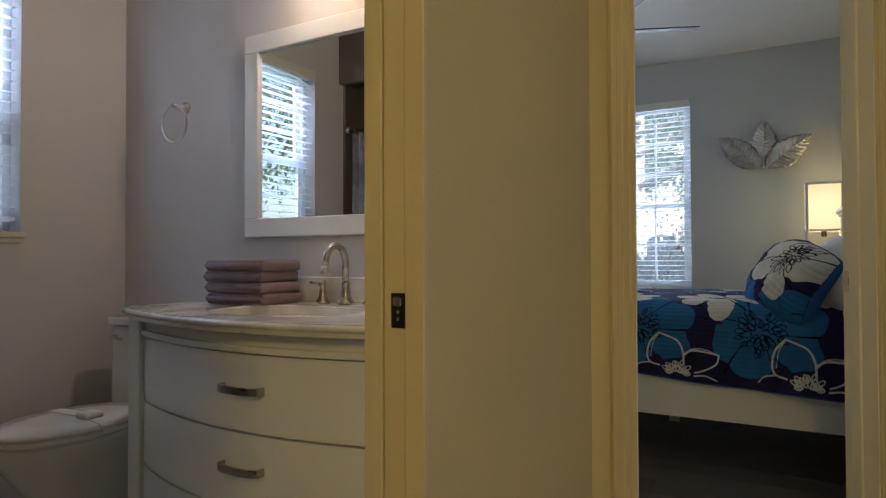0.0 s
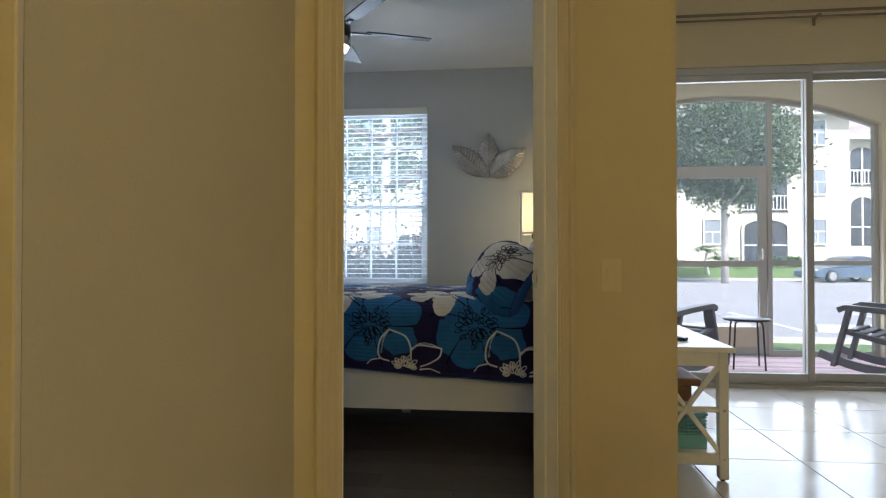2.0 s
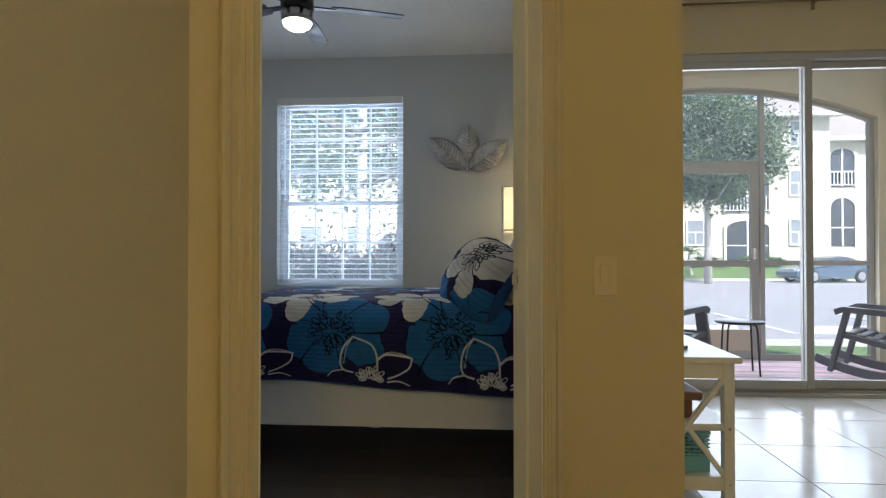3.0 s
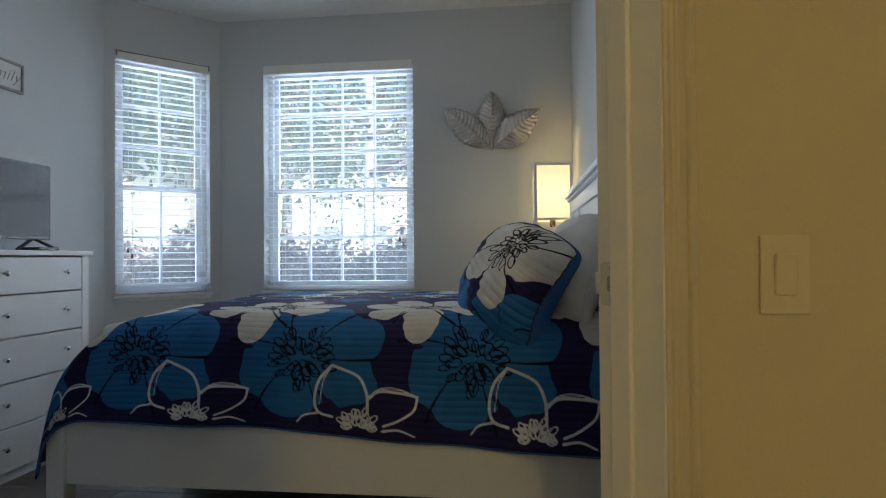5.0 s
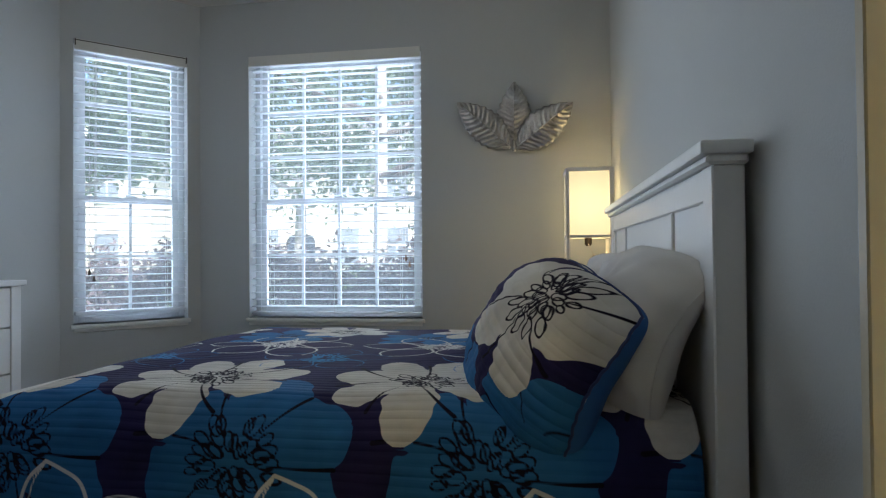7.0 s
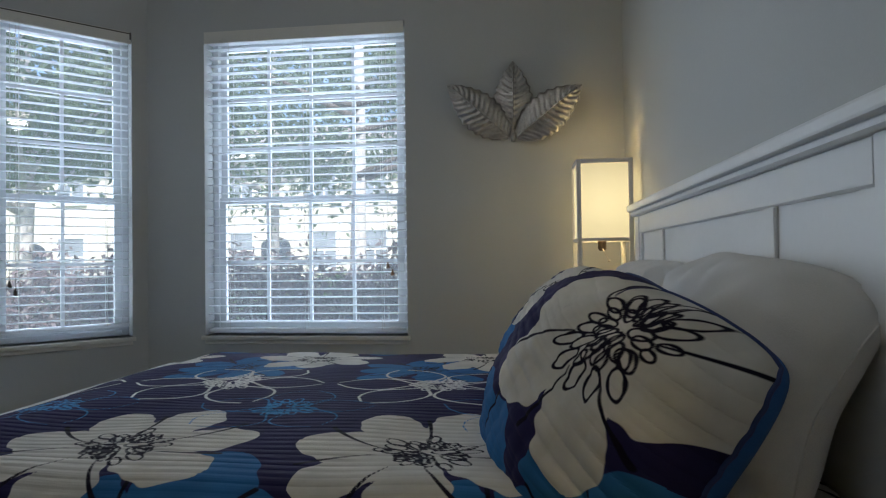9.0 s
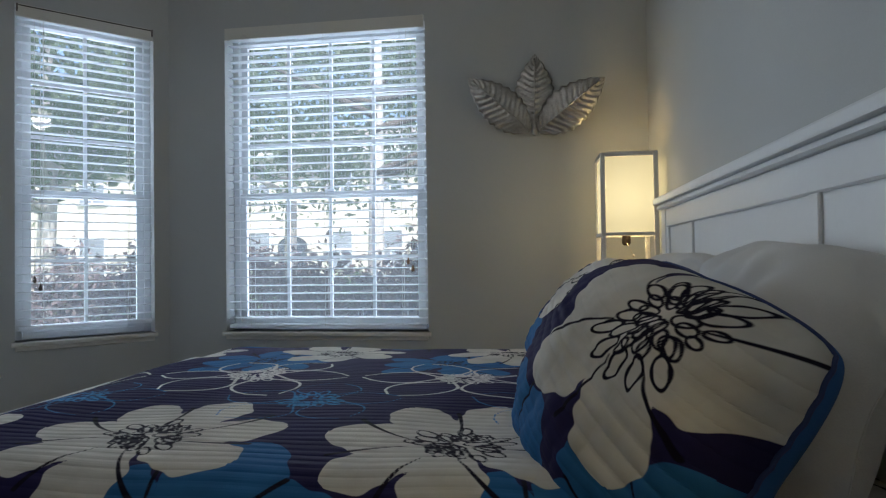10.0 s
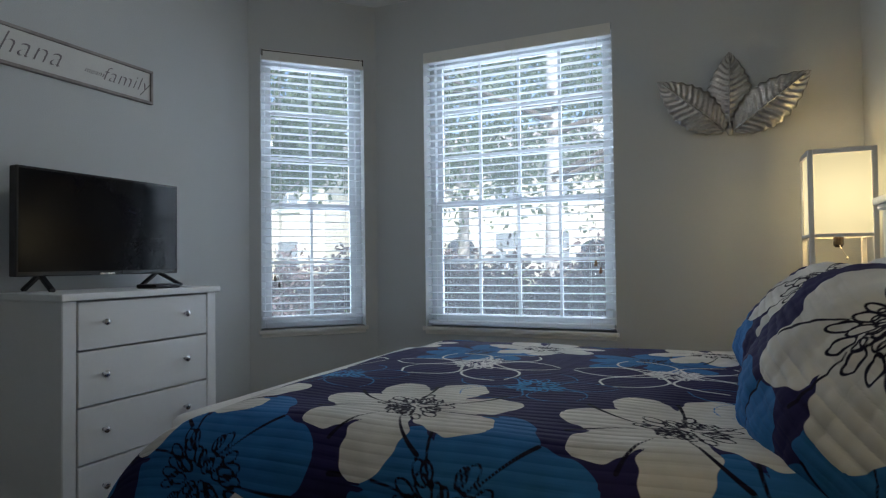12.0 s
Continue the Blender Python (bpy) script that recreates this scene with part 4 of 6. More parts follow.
part("plinth", bx((DX0 + .05, DY0 + .055, .0, DX1 - .02, DY1 - .055, .10)), WHITE, dr)
edges = [.05, .257, .466, .676, .884, 1.068]
for lo, hi in zip(edges, edges[1:]):
    d = part("drawer", bx((DX1 - .35, DY0 + .060, lo + .003, DX1 + .001, DY1 - .060, hi - .004), bevel=.003), WHITE, dr)
    for y in (DY0 + .16, DY1 - .187):
        part("knob", turned(lathe([(.006, 0), (.005, .012), (.013, .018), (.014, .024), (.008, .029)], 14), pose(DX1, y, (lo + hi) / 2 + .01, 0, 90, 0)), CHROME, d, smooth=True)

TVX = -2.50
tv = thing("television", "black flat television standing on the dresser, switched off", "television", (TVX, 4.12, DT))
part("panel", bx((TVX - .035, 3.755, DT + .062, TVX + .006, 4.495, DT + .478), bevel=.004), BLACK, tv)
part("screen", bx((TVX + .005, 3.765, DT + .080, TVX + .0075, 4.485, DT + .468)), SCREEN, tv, "dark glossy screen")
part("chin_mark", bx((TVX + .006, 4.09, DT + .065, TVX + .0085, 4.16, DT + .072)), NICKEL, tv)
for y in (3.86, 4.40):
    f = part("foot", bar((TVX - .02, y, DT + .07), (TVX + .10, y + (.03 if y > 4 else -.03), DT + .008), .022, .014), BLACK, tv)
    part("foot_back", bar((TVX - .02, y, DT + .07), (TVX - .12, y, DT + .008), .022, .014), BLACK, f)
rc = solo("set_top_box", bx((TVX + .06, 4.22, DT, TVX + .17, 4.36, DT + .018), bevel=.004), BLACK, "small black streaming box on the dresser", "set-top box")

sg = thing("wall_sign", "long white wooden sign with grey script lettering", "sign", (-2.69, 4.0, 2.03))
SY0, SY1, SZ0, SZ1 = 3.46, 4.508, 1.993, 2.160
part("board", bx((-2.688, SY0 + .01, SZ0 + .01, -2.678, SY1 - .01, SZ1 - .01)), SIGN, sg)
for b in ((-2.689, SY0, SZ0, -2.668, SY1, SZ0 + .014), (-2.689, SY0, SZ1 - .014, -2.668, SY1, SZ1), (-2.689, SY0, SZ0 + .014, -2.668, SY0 + .014, SZ1 - .014), (-2.689, SY1 - .014, SZ0 + .014, -2.668, SY1 - .014 + .014, SZ1 - .014)):
    part("frame_strip", bx(b, bevel=.002), SIGNFRAME, sg)


def script(word, y0, size, z):
    cu = bpy.data.curves.new("words", "FONT")
    cu.body, cu.size, cu.shear, cu.extrude, cu.space_character = word, size, .42, .0008, 1.08
    cu.offset = -.002 * size / .1
    tmp = bpy.data.objects.new("words", cu)
    scene.collection.objects.link(tmp)
    dg = bpy.context.evaluated_depsgraph_get()
    me = bpy.data.meshes.new_from_object(tmp.evaluated_get(dg))
    bpy.data.objects.remove(tmp)
    me.materials.clear()
    me.materials.append(INK)
    me.transform(Matrix.Translation(-Vector(sg.location)) @ pose(-2.6765, y0, z, 90, 0, 90))
    ob = new("lettering", me)
    ob.parent = sg
    return ob


script("ohana", 3.71, .130, 2.044)
script("means", 4.150, .036, 2.060)
script("family", 4.235, .098, 2.048)

fan = thing("ceiling_fan", "nickel ceiling fan with dark blades and a lit lamp", "ceiling fan", (-1.0, 3.95, CEIL))
part("canopy", lathe([(.030, CEIL - .08), (.070, CEIL - .045), (.075, CEIL - .001)], 24, (-1.0, 3.95, 0)), NICKEL, fan, smooth=True)
part("downrod", lathe([(.013, 2.64), (.013, CEIL - .06)], 12, (-1.0, 3.95, 0)), BLACK, fan)
part("motor_housing", lathe([(.085, 2.535), (.098, 2.55), (.098, 2.625), (.060, 2.65), (.020, 2.655)], 28, (-1.0, 3.95, 0)), BLACK, fan, smooth=True)
part("light_collar", lathe([(.092, 2.475), (.096, 2.48), (.096, 2.535), (.060, 2.545)], 28, (-1.0, 3.95, 0)), NICKEL, fan, smooth=True)
g = part("light_globe", lathe([(.012, 2.428), (.050, 2.434), (.078, 2.452), (.086, 2.476)], 28, (-1.0, 3.95, 0)), FANGLASS, fan, "glowing opal glass", smooth=True)
g.visible_shadow = False
for k in range(5):
    a = radians(22 + 72 * k)
    T = pose(-1.0, 3.95, 2.585, 0, 0, math.degrees(a))
    pts = [(.20, -.050), (.30, -.062), (.60, -.064), (.645, -.056), (.652, .050), (.60, .062), (.30, .058), (.20, .046)]
    bm = prism(pts, "z", -.004, .004, .0015)
    part("blade", turned(bm, T @ pose(0, 0, 0, 11, 0, 0)), BLADE, fan)
    part("blade_iron", turned(bx((.07, -.022, -.012, .235, .022, -.004), bevel=.003), T @ pose(0, 0, 0, 8, 0, 0)), BLACK, fan)


# ---- bathroom ----
VX0, VX1, VZ = -1.94, -.60, .92


def bow(x, inset=0.0):
    """Front line of the bow-fronted vanity."""
    s = (x - (VX0 + VX1) / 2) / ((VX1 - VX0) / 2)
    return 1.268 - .150 * (1 - s * s) + inset


def bow_slab(x0, x1, z0, z1, inset, back, n=18, bevel=0.0):
    xs = [x0 + (x1 - x0) * i / n for i in range(n + 1)]
    return prism([(x, bow(x, inset)) for x in xs] + [(x1, back), (x0, back)], "z", z0, z1, bevel)


va = thing("vanity", "white bow-front bathroom vanity with drawers", "vanity", (-1.33, 1.5, 0))
part("body", bow_slab(VX0 + .03, VX1 - .03, .08, VZ - .035, .045, BW - .002), WHITE, va)
for x in (VX0 + .025, VX1 - .085):
    part("corner_post", bx((x, bow(x + .03) - .002, 0, x + .06, bow(x) + .09, VZ - .035), bevel=.006, seg=2), WHITE, va)
part("apron_rail", bow_slab(VX0 + .05, VX1 - .05, .842, VZ - .036, .030, BW - .1), WHITE, va)
part("apron_moulding", bow_slab(VX0 + .07, VX1 - .07, .828, .846, .016, BW - .1, bevel=.004), WHITE, va)
part("plinth", bow_slab(VX0 + .09, VX1 - .09, .06, .12, .035, BW - .1), WHITE, va)
for lo, hi in ((.610, .822), (.395, .603), (.135, .388)):
    dwr = part("drawer", bow_slab(VX0 + .092, VX1 - .092, lo, hi, .026, BW - .15, bevel=.003), WHITE, va)
    for x in (-1.255,):
        p0, p1 = Vector((x - .075, bow(x - .075, .024), 0)), Vector((x + .075, bow(x + .075, .024), 0))
        zc = (lo + hi) / 2 + .012
        pts = [(p0.x, p0.y, zc), (p0.x + .004, p0.y - .022, zc), *[((p0.x + (p1.x - p0.x) * s), p0.y + (p1.y - p0.y) * s - .026 - .008 * math.sin(math.pi * s), zc) for s in (.15, .3, .5, .7, .85)], (p1.x - .004, p1.y - .022, zc), (p1.x, p1.y, zc)]
        part("pull", sweep(pts, .020, .008, (0, 0, 1)), NICKEL, dwr)
ct = thing("marble_countertop", "grey veined marble vanity top with basin", "countertop", (-1.33, 1.5, VZ - .035))
SKX, SKY_, SKA, SKB = -1.33, 1.40, .255, .175
bm = bmesh.new()
n = 48
outer = [(VX0 - .018 + (VX1 - VX0 + .036) * i / 24, bow(VX0 + (VX1 - VX0) * i / 24, -.014)) for i in range(25)] + [(VX1 + .018, BW - .002), ((VX0 + VX1) / 2, BW - .002), (VX0 - .018, BW - .002)]


def ring_pts(count, kx, ky, p=3.2):
    return [(SKX + kx * math.copysign(abs(math.cos(2 * math.pi * i / count)) ** (2 / p), math.cos(2 * math.pi * i / count)), SKY_ + ky * math.copysign(abs(math.sin(2 * math.pi * i / count)) ** (2 / p), math.sin(2 * math.pi * i / count))) for i in range(count)]


def outer_at(th):
    """The slab's edge in the direction th from the basin's centre."""
    best = None
    for (ax, ay), (cx, cy) in zip(outer, outer[1:] + outer[:1]):
        dx, dy, ux, uy = cx - ax, cy - ay, math.cos(th), math.sin(th)
        den = ux * dy - uy * dx
        if abs(den) > 1e-9:
            t, s = ((ax - SKX) * dy - (ay - SKY_) * dx) / den, ((ax - SKX) * uy - (ay - SKY_) * ux) / den
            if t > 0 and -1e-6 <= s <= 1 + 1e-6 and (best is None or t < best):
                best = t
    return SKX + best * math.cos(th), SKY_ + best * math.sin(th)


inner = ring_pts(n, SKA, SKB)
angs = [math.atan2(y - SKY_, x - SKX) for x, y in inner]
outs = [outer_at(a) for a in angs]
rows = [[bm.verts.new((x, y, z)) for x, y in ring] for ring, z in ((inner, VZ - .034), (inner, VZ - .003), (ring_pts(n, SKA + .006, SKB + .006), VZ), (outs, VZ), (outs, VZ - .034))]
for a, b in zip(rows, rows[1:]):
    for i in range(n):
        bm.faces.new((a[i], a[(i + 1) % n], b[(i + 1) % n], b[i]))
part("slab", bm, MARBLE, ct)
part("edge_roll", tube([(x, y + .004, VZ - .012) for x, y in outer[:25]], .011, 8), MARBLE, ct, smooth=True)
part("backsplash", bx((VX0 - .015, BW - .022, VZ, VX1 + .015, BW - .001, VZ + .095), bevel=.004), MARBLE, ct)
bm = bmesh.new()
rows = [[bm.verts.new((x, y, z)) for x, y in ring_pts(n, SKA + d, SKB + d)] for d, z in ((.010, VZ - .035), (-.004, VZ - .040), (-.025, VZ - .10), (-.09, VZ - .135), (-.15, VZ - .14))]
for a, b in zip(rows, rows[1:]):
    for i in range(n):
        bm.faces.new((a[i], a[(i + 1) % n], b[(i + 1) % n], b[i]))
bm.faces.new(rows[-1])
part("basin", bm, PORCELAIN, ct, "white undermounted basin", smooth=True)

fc = thing("faucet", "brushed nickel widespread faucet with gooseneck spout", "faucet", (-1.31, 1.66, VZ))
FX, FY = -1.31, 1.665
part("spout_base", lathe([(.030, VZ), (.028, VZ + .012), (.018, VZ + .03), (.014, VZ + .07), (.016, VZ + .075), (.013, VZ + .08)], 18, (FX, FY, 0)), NICKEL, fc, smooth=True)
part("spout", tube([(FX, FY, VZ + .07), (FX, FY, VZ + .15)] + [(FX, FY - .055 + .055 * math.cos(a), VZ + .15 + .060 * math.sin(a)) for a in np.linspace(.2, math.pi - .15, 10)] + [(FX, FY - .112, VZ + .135)], .0125, 12), NICKEL, fc, smooth=True)
part("nozzle", lathe([(.016, VZ + .112), (.017, VZ + .125), (.013, VZ + .140)], 14, (FX, FY - .112, 0)), NICKEL, fc, smooth=True)
for sx in (-.105, .105):
    hd = part("handle", lathe([(.026, VZ), (.024, VZ + .010), (.014, VZ + .026), (.011, VZ + .062), (.014, VZ + .070), (.010, VZ + .086)], 16, (FX + sx, FY, 0)), NICKEL, fc, smooth=True)
    part("lever", tube([(FX + sx - .010, FY, VZ + .072), (FX + sx + (.050 if sx > 0 else -.050), FY - .012, VZ + .078)], .0065, 10, taper=.7), NICKEL, hd, smooth=True)

tw = thing("towel_stack", "folded mauve bath towels stacked on the vanity", "towels", (-1.68, 1.585, VZ))
rnd = random.Random(6)
for k in range(4):
    z = VZ + .040 * k
    dx = rnd.uniform(-.008, .008)
    part("towel", turned(bx((-.145 + dx, -.10, 0, .145 + dx, .10, .041), bevel=.015, seg=3), pose(-1.68, 1.585, z, 0, 0, rnd.uniform(-1.5, 1.5))), TOWEL, tw, smooth=True)
    part("fold", turned(tube([(-.138 + dx, -.098, .020), (.138 + dx, -.098, .020)], .010, 8), pose(-1.68, 1.585, z)), TOWEL, tw, smooth=True)

mi = thing("mirror", "large mirror in a wide white frame above vanity", "mirror", (-1.34, BW, 1.6))
MX0, MX1, MZ0, MZ1, MF = -1.892, -.74, 1.172, 2.005, .076
for b in ((MX0, MZ0, MX1, MZ0 + MF), (MX0, MZ1 - MF, MX1, MZ1), (MX0, MZ0 + MF, MX0 + MF, MZ1 - MF), (MX1 - MF, MZ0 + MF, MX1, MZ1 - MF)):
    part("frame_rail", bx((b[0], BW - .030, b[1], b[2], BW - .001, b[3]), bevel=.004), WHITE, mi)
part("mirror_glass", bx((MX0 + MF - .006, BW - .016, MZ0 + MF - .006, MX1 - MF + .006, BW - .010, MZ1 - MF + .006)), MIRROR, mi)

vl = thing("vanity_light", "warm lit nickel vanity light above the mirror", "wall light", (-1.34, BW, 2.25))
part("backplate", bx((-1.66, BW - .025, 2.215, -1.02, BW - .001, 2.285), bevel=.005), NICKEL, vl)
for x in (-1.56, -1.34, -1.12):
    arm = part("arm", tube([(x, BW - .02, 2.25), (x, BW - .09, 2.265), (x, BW - .12, 2.25)], .009, 8), NICKEL, vl, smooth=True)
    s = part("glass_shade", lathe([(.030, 2.255), (.036, 2.23), (.052, 2.17), (.066, 2.125), (.062, 2.125), (.030, 2.24)], 20, (x, BW - .12, 0)), VANGLASS, vl, "glowing frosted glass", smooth=True)
    s.visible_shadow = False

tr = thing("towel_ring", "nickel towel ring on the bathroom wall", "towel ring", (-2.36, BW, 1.76))
part("rosette", turned(lathe([(.027, 0), (.026, .008), (.014, .014), (.011, .05), (.013, .062)], 16), pose(-2.29, BW, 1.765, 90, 0, 0)), NICKEL, tr, smooth=True)
part("ring", tube([(-2.30 + .082 * math.sin(a), BW - .055 - .006 * math.cos(a), 1.765 - .078 + .082 * math.cos(a)) for a in np.linspace(0, 2 * math.pi, 33)], .0055, 8), CHROME, tr, smooth=True)

TX, TY = -2.30, 1.25
to = thing("toilet", "white porcelain toilet with closed lid", "toilet", (TX, TY, 0))


def oval(rx, ry, y, n=32, egg=.14):
    return [(TX + rx * math.sin(2 * math.pi * i / n) * (1 - egg * max(0, -math.cos(2 * math.pi * i / n)) ** 2), y + ry * math.cos(2 * math.pi * i / n)) for i in range(n)]


def lofted(rings):
    bm = bmesh.new()
    rows = [[bm.verts.new((x, y, z)) for x, y in r] for r, z in rings]
    for a, b in zip(rows, rows[1:]):
        for i in range(len(a)):
            bm.faces.new((a[i], a[(i + 1) % len(a)], b[(i + 1) % len(a)], b[i]))
    bm.faces.new(rows[0][::-1]), bm.faces.new(rows[-1])
    return bm


part("bowl", lofted([(oval(.105, .25, TY + .12), 0), (oval(.10, .24, TY + .12), .08), (oval(.11, .22, TY + .10), .22), (oval(.165, .25, TY + .04), .34), (oval(.185, .265, TY + .02), .42), (oval(.185, .265, TY + .02), .44)]), PORCELAIN, to, smooth=True)
part("seat", lofted([(oval(.188, .268, TY + .018), .442), (oval(.192, .272, TY + .018), .452), (oval(.188, .268, TY + .018), .462)]), PORCELAIN, to, smooth=True)
part("lid", lofted([(oval(.190, .272, TY + .018), .466), (oval(.194, .275, TY + .018), .478), (oval(.180, .262, TY + .018), .490), (oval(.10, .16, TY + .018), .496)]), PORCELAIN, to, smooth=True)
part("tank", bx((TX - .20, 1.545, .44, TX + .20, BW - .012, .80), bevel=.025, seg=3), PORCELAIN, to, smooth=True)
part("tank_lid", bx((TX - .21, 1.535, .802, TX + .21, BW - .010, .838), bevel=.012, seg=2), PORCELAIN, to, smooth=True)
part("tank_deck", bx((TX - .12, 1.42, .36, TX + .12, 1.70, .445), bevel=.02, seg=2), PORCELAIN, to)
part("flush_lever", tube([(TX - .15, 1.545, .755), (TX - .155, 1.525, .755), (TX - .085, 1.518, .748)], .008, 8), NICKEL, to, smooth=True)
band = thing("lid_band", "white cloth hygiene band tied round the toilet lid", "cloth band", (TX, TY, .49))
part("strip", sweep([(TX + .207 * math.cos(a) * (1 if abs(math.cos(a)) < .95 else 1.0), TY + .04, .452 + .048 * math.sin(a) ** .35) for a in np.linspace(.02, math.pi - .02, 15)], .05, .003, (0, 1, 0)), COTTON, band)
part("knot", bx((TX + .06, TY + .0, .497, TX + .13, TY + .07, .520), bevel=.010, seg=2), COTTON, band, smooth=True)

sc_ = thing("shower_curtain", "grey patterned shower curtain drawn aside on its rod", "shower curtain", (-2.4, .02, 0))
part("rod", tube([(-2.71, .02, 2.02), (-.483, .02, 2.02)], .013, 10), CHROME, sc_, smooth=True)
part("rod_flange", turned(lathe([(.03, 0), (.028, .01), (.015, .02)], 14), pose(-2.71, .02, 2.02, 0, 90, 0)), CHROME, sc_)
P = np.zeros((2, 60, 3))
for i in range(60):
    x = -2.66 + .5 * i / 59
    P[0, i], P[1, i] = (x, .02 + .035 * math.sin(i * .85), 1.99), (x, .02 + .045 * math.sin(i * .85), .12)
cl = new("cloth", grid_mesh("cloth", P - np.array(sc_.location), CURTAIN))
cl.parent = sc_
cl.modifiers.new("thick", "SOLIDIFY").thickness = .003
for i in range(6):
    part("hook", tube([(-2.64 + .09 * i + .017 * math.cos(a) * 0, .02 + .018 * math.cos(a), 2.015 + .024 * math.sin(a)) for a in np.linspace(0, 2 * math.pi, 12)], .0025, 5), CHROME, sc_)

# ---- hall lamp, out of view behind the camera ----
hl = thing("hall_lamp", "warm opal bowl lamp on the hall ceiling", "ceiling lamp", (.42, -1.42, CEIL))
part("canopy", lathe([(.06, CEIL - .03), (.07, CEIL + .003)], 24, (.42, -1.42, 0)), NICKEL, hl)
part("stem", lathe([(.010, 2.62), (.010, CEIL - .02)], 10, (.42, -1.42, 0)), NICKEL, hl)
hg = part("bowl", lathe([(.02, 2.44), (.10, 2.46), (.15, 2.54), (.12, 2.62), (.02, 2.64)], 24, (.42, -1.42, 0)), glow("lit_hall_glass", (1, .76, .36), 3), hl, smooth=True)
hg.visible_shadow = False

# ---- living room ----
TBX0, TBX1, TBY0, TBY1, TBZ = .775, 1.215, 3.09, 4.35, .648
tb = thing("console_table", "cream painted console table with crossed end braces", "console table", ((TBX0 + TBX1) / 2, (TBY0 + TBY1) / 2, 0))
part("tabletop", bx((TBX0, TBY0, TBZ - .026, TBX1, TBY1, TBZ), bevel=.004, seg=2), TRIM, tb)
for x in (TBX0 + .025, TBX1 - .070):
    for y in (TBY0 + .02, TBY1 - .065):
        lg = part("leg", bx((x, y, .010, x + .045, y + .045, TBZ - .026), bevel=.003), TRIM, tb)
        part("foot_pad", lathe([(.013, 0), (.013, .011)], 10, (x + .022, y + .022, 0)), BLACK, lg)
part("apron", bx((TBX0 + .03, TBY0 + .026, TBZ - .095, TBX1 - .03, TBY0 + .046, TBZ - .026), (TBX0 + .03, TBY0 + .05, TBZ - .095, TBX0 + .05, TBY1 - .05, TBZ - .026), (TBX1 - .05, TBY0 + .06, TBZ - .075, TBX1 - .03, TBY1 - .05, TBZ - .026)), TRIM, tb)
for z, h in ((.335, .022), (.105, .026)):
    part("shelf", bx((TBX0 + .03, TBY0 + .03, z, TBX1 - .03, TBY1 - .03, z + h), bevel=.003), TRIM, tb)
part("end_rail", bx((TBX0 + .06, TBY0 + .024, .075, TBX1 - .065, TBY0 + .046, .135), bevel=.003), TRIM, tb)
part("end_rail", bx((TBX0 + .06, TBY0 + .026, .330, TBX1 - .065, TBY0 + .044, .352), bevel=.003), TRIM, tb)
for y in (TBY0 + .034, TBY1 - .04):
    part("brace", bar((TBX0 + .06, y, .13), (TBX1 - .06, y, TBZ - .085), .022, .022, (0, 1, 0)), TRIM, tb)
    part("brace", bar((TBX0 + .06, y + .004, TBZ - .085), (TBX1 - .06, y + .004, .13), .022, .022, (0, 1, 0)), TRIM, tb)
for z in (.105, .340):
    part("bolt_cap", turned(lathe([(.006, 0), (.005, .003)], 8), pose(TBX1 - .046, TBY0 + .02, z, 90, 0, 0)), NICKEL, tb)
rm = thing("remote_control", "black remote control lying on the console table", "remote control", (.98, 3.33, TBZ))
part("body", turned(bx((-.022, -.085, 0, .022, .085, .018), bevel=.005, seg=2), pose(.985, 3.36, TBZ, 0, 0, 50)), BLACK, rm)
for i in range(5):
    part("button", turned(bx((-.012, -.06 + .024 * i, .018, .012, -.048 + .024 * i, .020)), pose(.985, 3.36, TBZ, 0, 0, 50)), IRON, rm)
wb = thing("wooden_box", "brown wooden box with flared lid on the shelf", "box", (.97, 3.40, .357))
part("body", bx((.80, 3.22, .357, 1.05, 3.52, .435), bevel=.004), BOXWOOD, wb)
part("lid", bx((.79, 3.20, .436, 1.09, 3.54, .475), bevel=.012, seg=2), BOXWOOD, wb)
part("knob", lathe([(.05, .475), (.05, .49), (.03, .515), (.045, .53)], 14, (.90, 3.37, 0)), BRONZE, wb)
bk = thing("storage_basket", "teal plastic basket with cut-out holes on the shelf", "basket", (.93, 3.35, .131))
BX0, BX1, BY0, BY1 = .80, 1.11, 3.18, 3.52
part("wall_panel", bx((BX0, BY0, .131, BX1, BY0 + .004, .20), (BX0, BY1 - .004, .131, BX1, BY1, .30), (BX0, BY0 + .004, .131, BX0 + .004, BY1 - .004, .30), (BX1 - .004, BY0 + .004, .131, BX1, BY1 - .004, .20)), BASKET, bk)
part("base", bx((BX0 + .004, BY0 + .004, .131, BX1 - .004, BY1 - .004, .136)), BASKET, bk)
part("rim", bx((BX0 - .004, BY0 - .004, .296, BX1 + .004, BY0 + .006, .310), (BX0 - .004, BY1 - .006, .296, BX1 + .004, BY1 + .004, .310), (BX0 - .004, BY0 + .006, .296, BX0 + .006, BY1 - .006, .310), (BX1 - .006, BY0 + .006, .296, BX1 + .004, BY1 - .006, .310), bevel=.002), BASKET, bk)
lat = []
for k in range(6):
    z = .204 + .016 * k
    lat.append((BX0, BY0 + .0005, z, BX1, BY0 + .0035, z + .007))
    lat.append((BX1 - .0035, BY0 + .004, z, BX1 - .0005, BY1 - .004, z + .007))
part("lattice", bx(*lat), BASKET, bk)
lat = [(BX0 + .022 * k, BY0 + .001, .20, BX0 + .022 * k + .006, BY0 + .003, .297) for k in range(14)] + [(BX1 - .003, BY0 + .022 * k, .20, BX1 - .001, BY0 + .022 * k + .006, .297) for k in range(1, 15)]
part("lattice", bx(*lat), BASKET, bk)

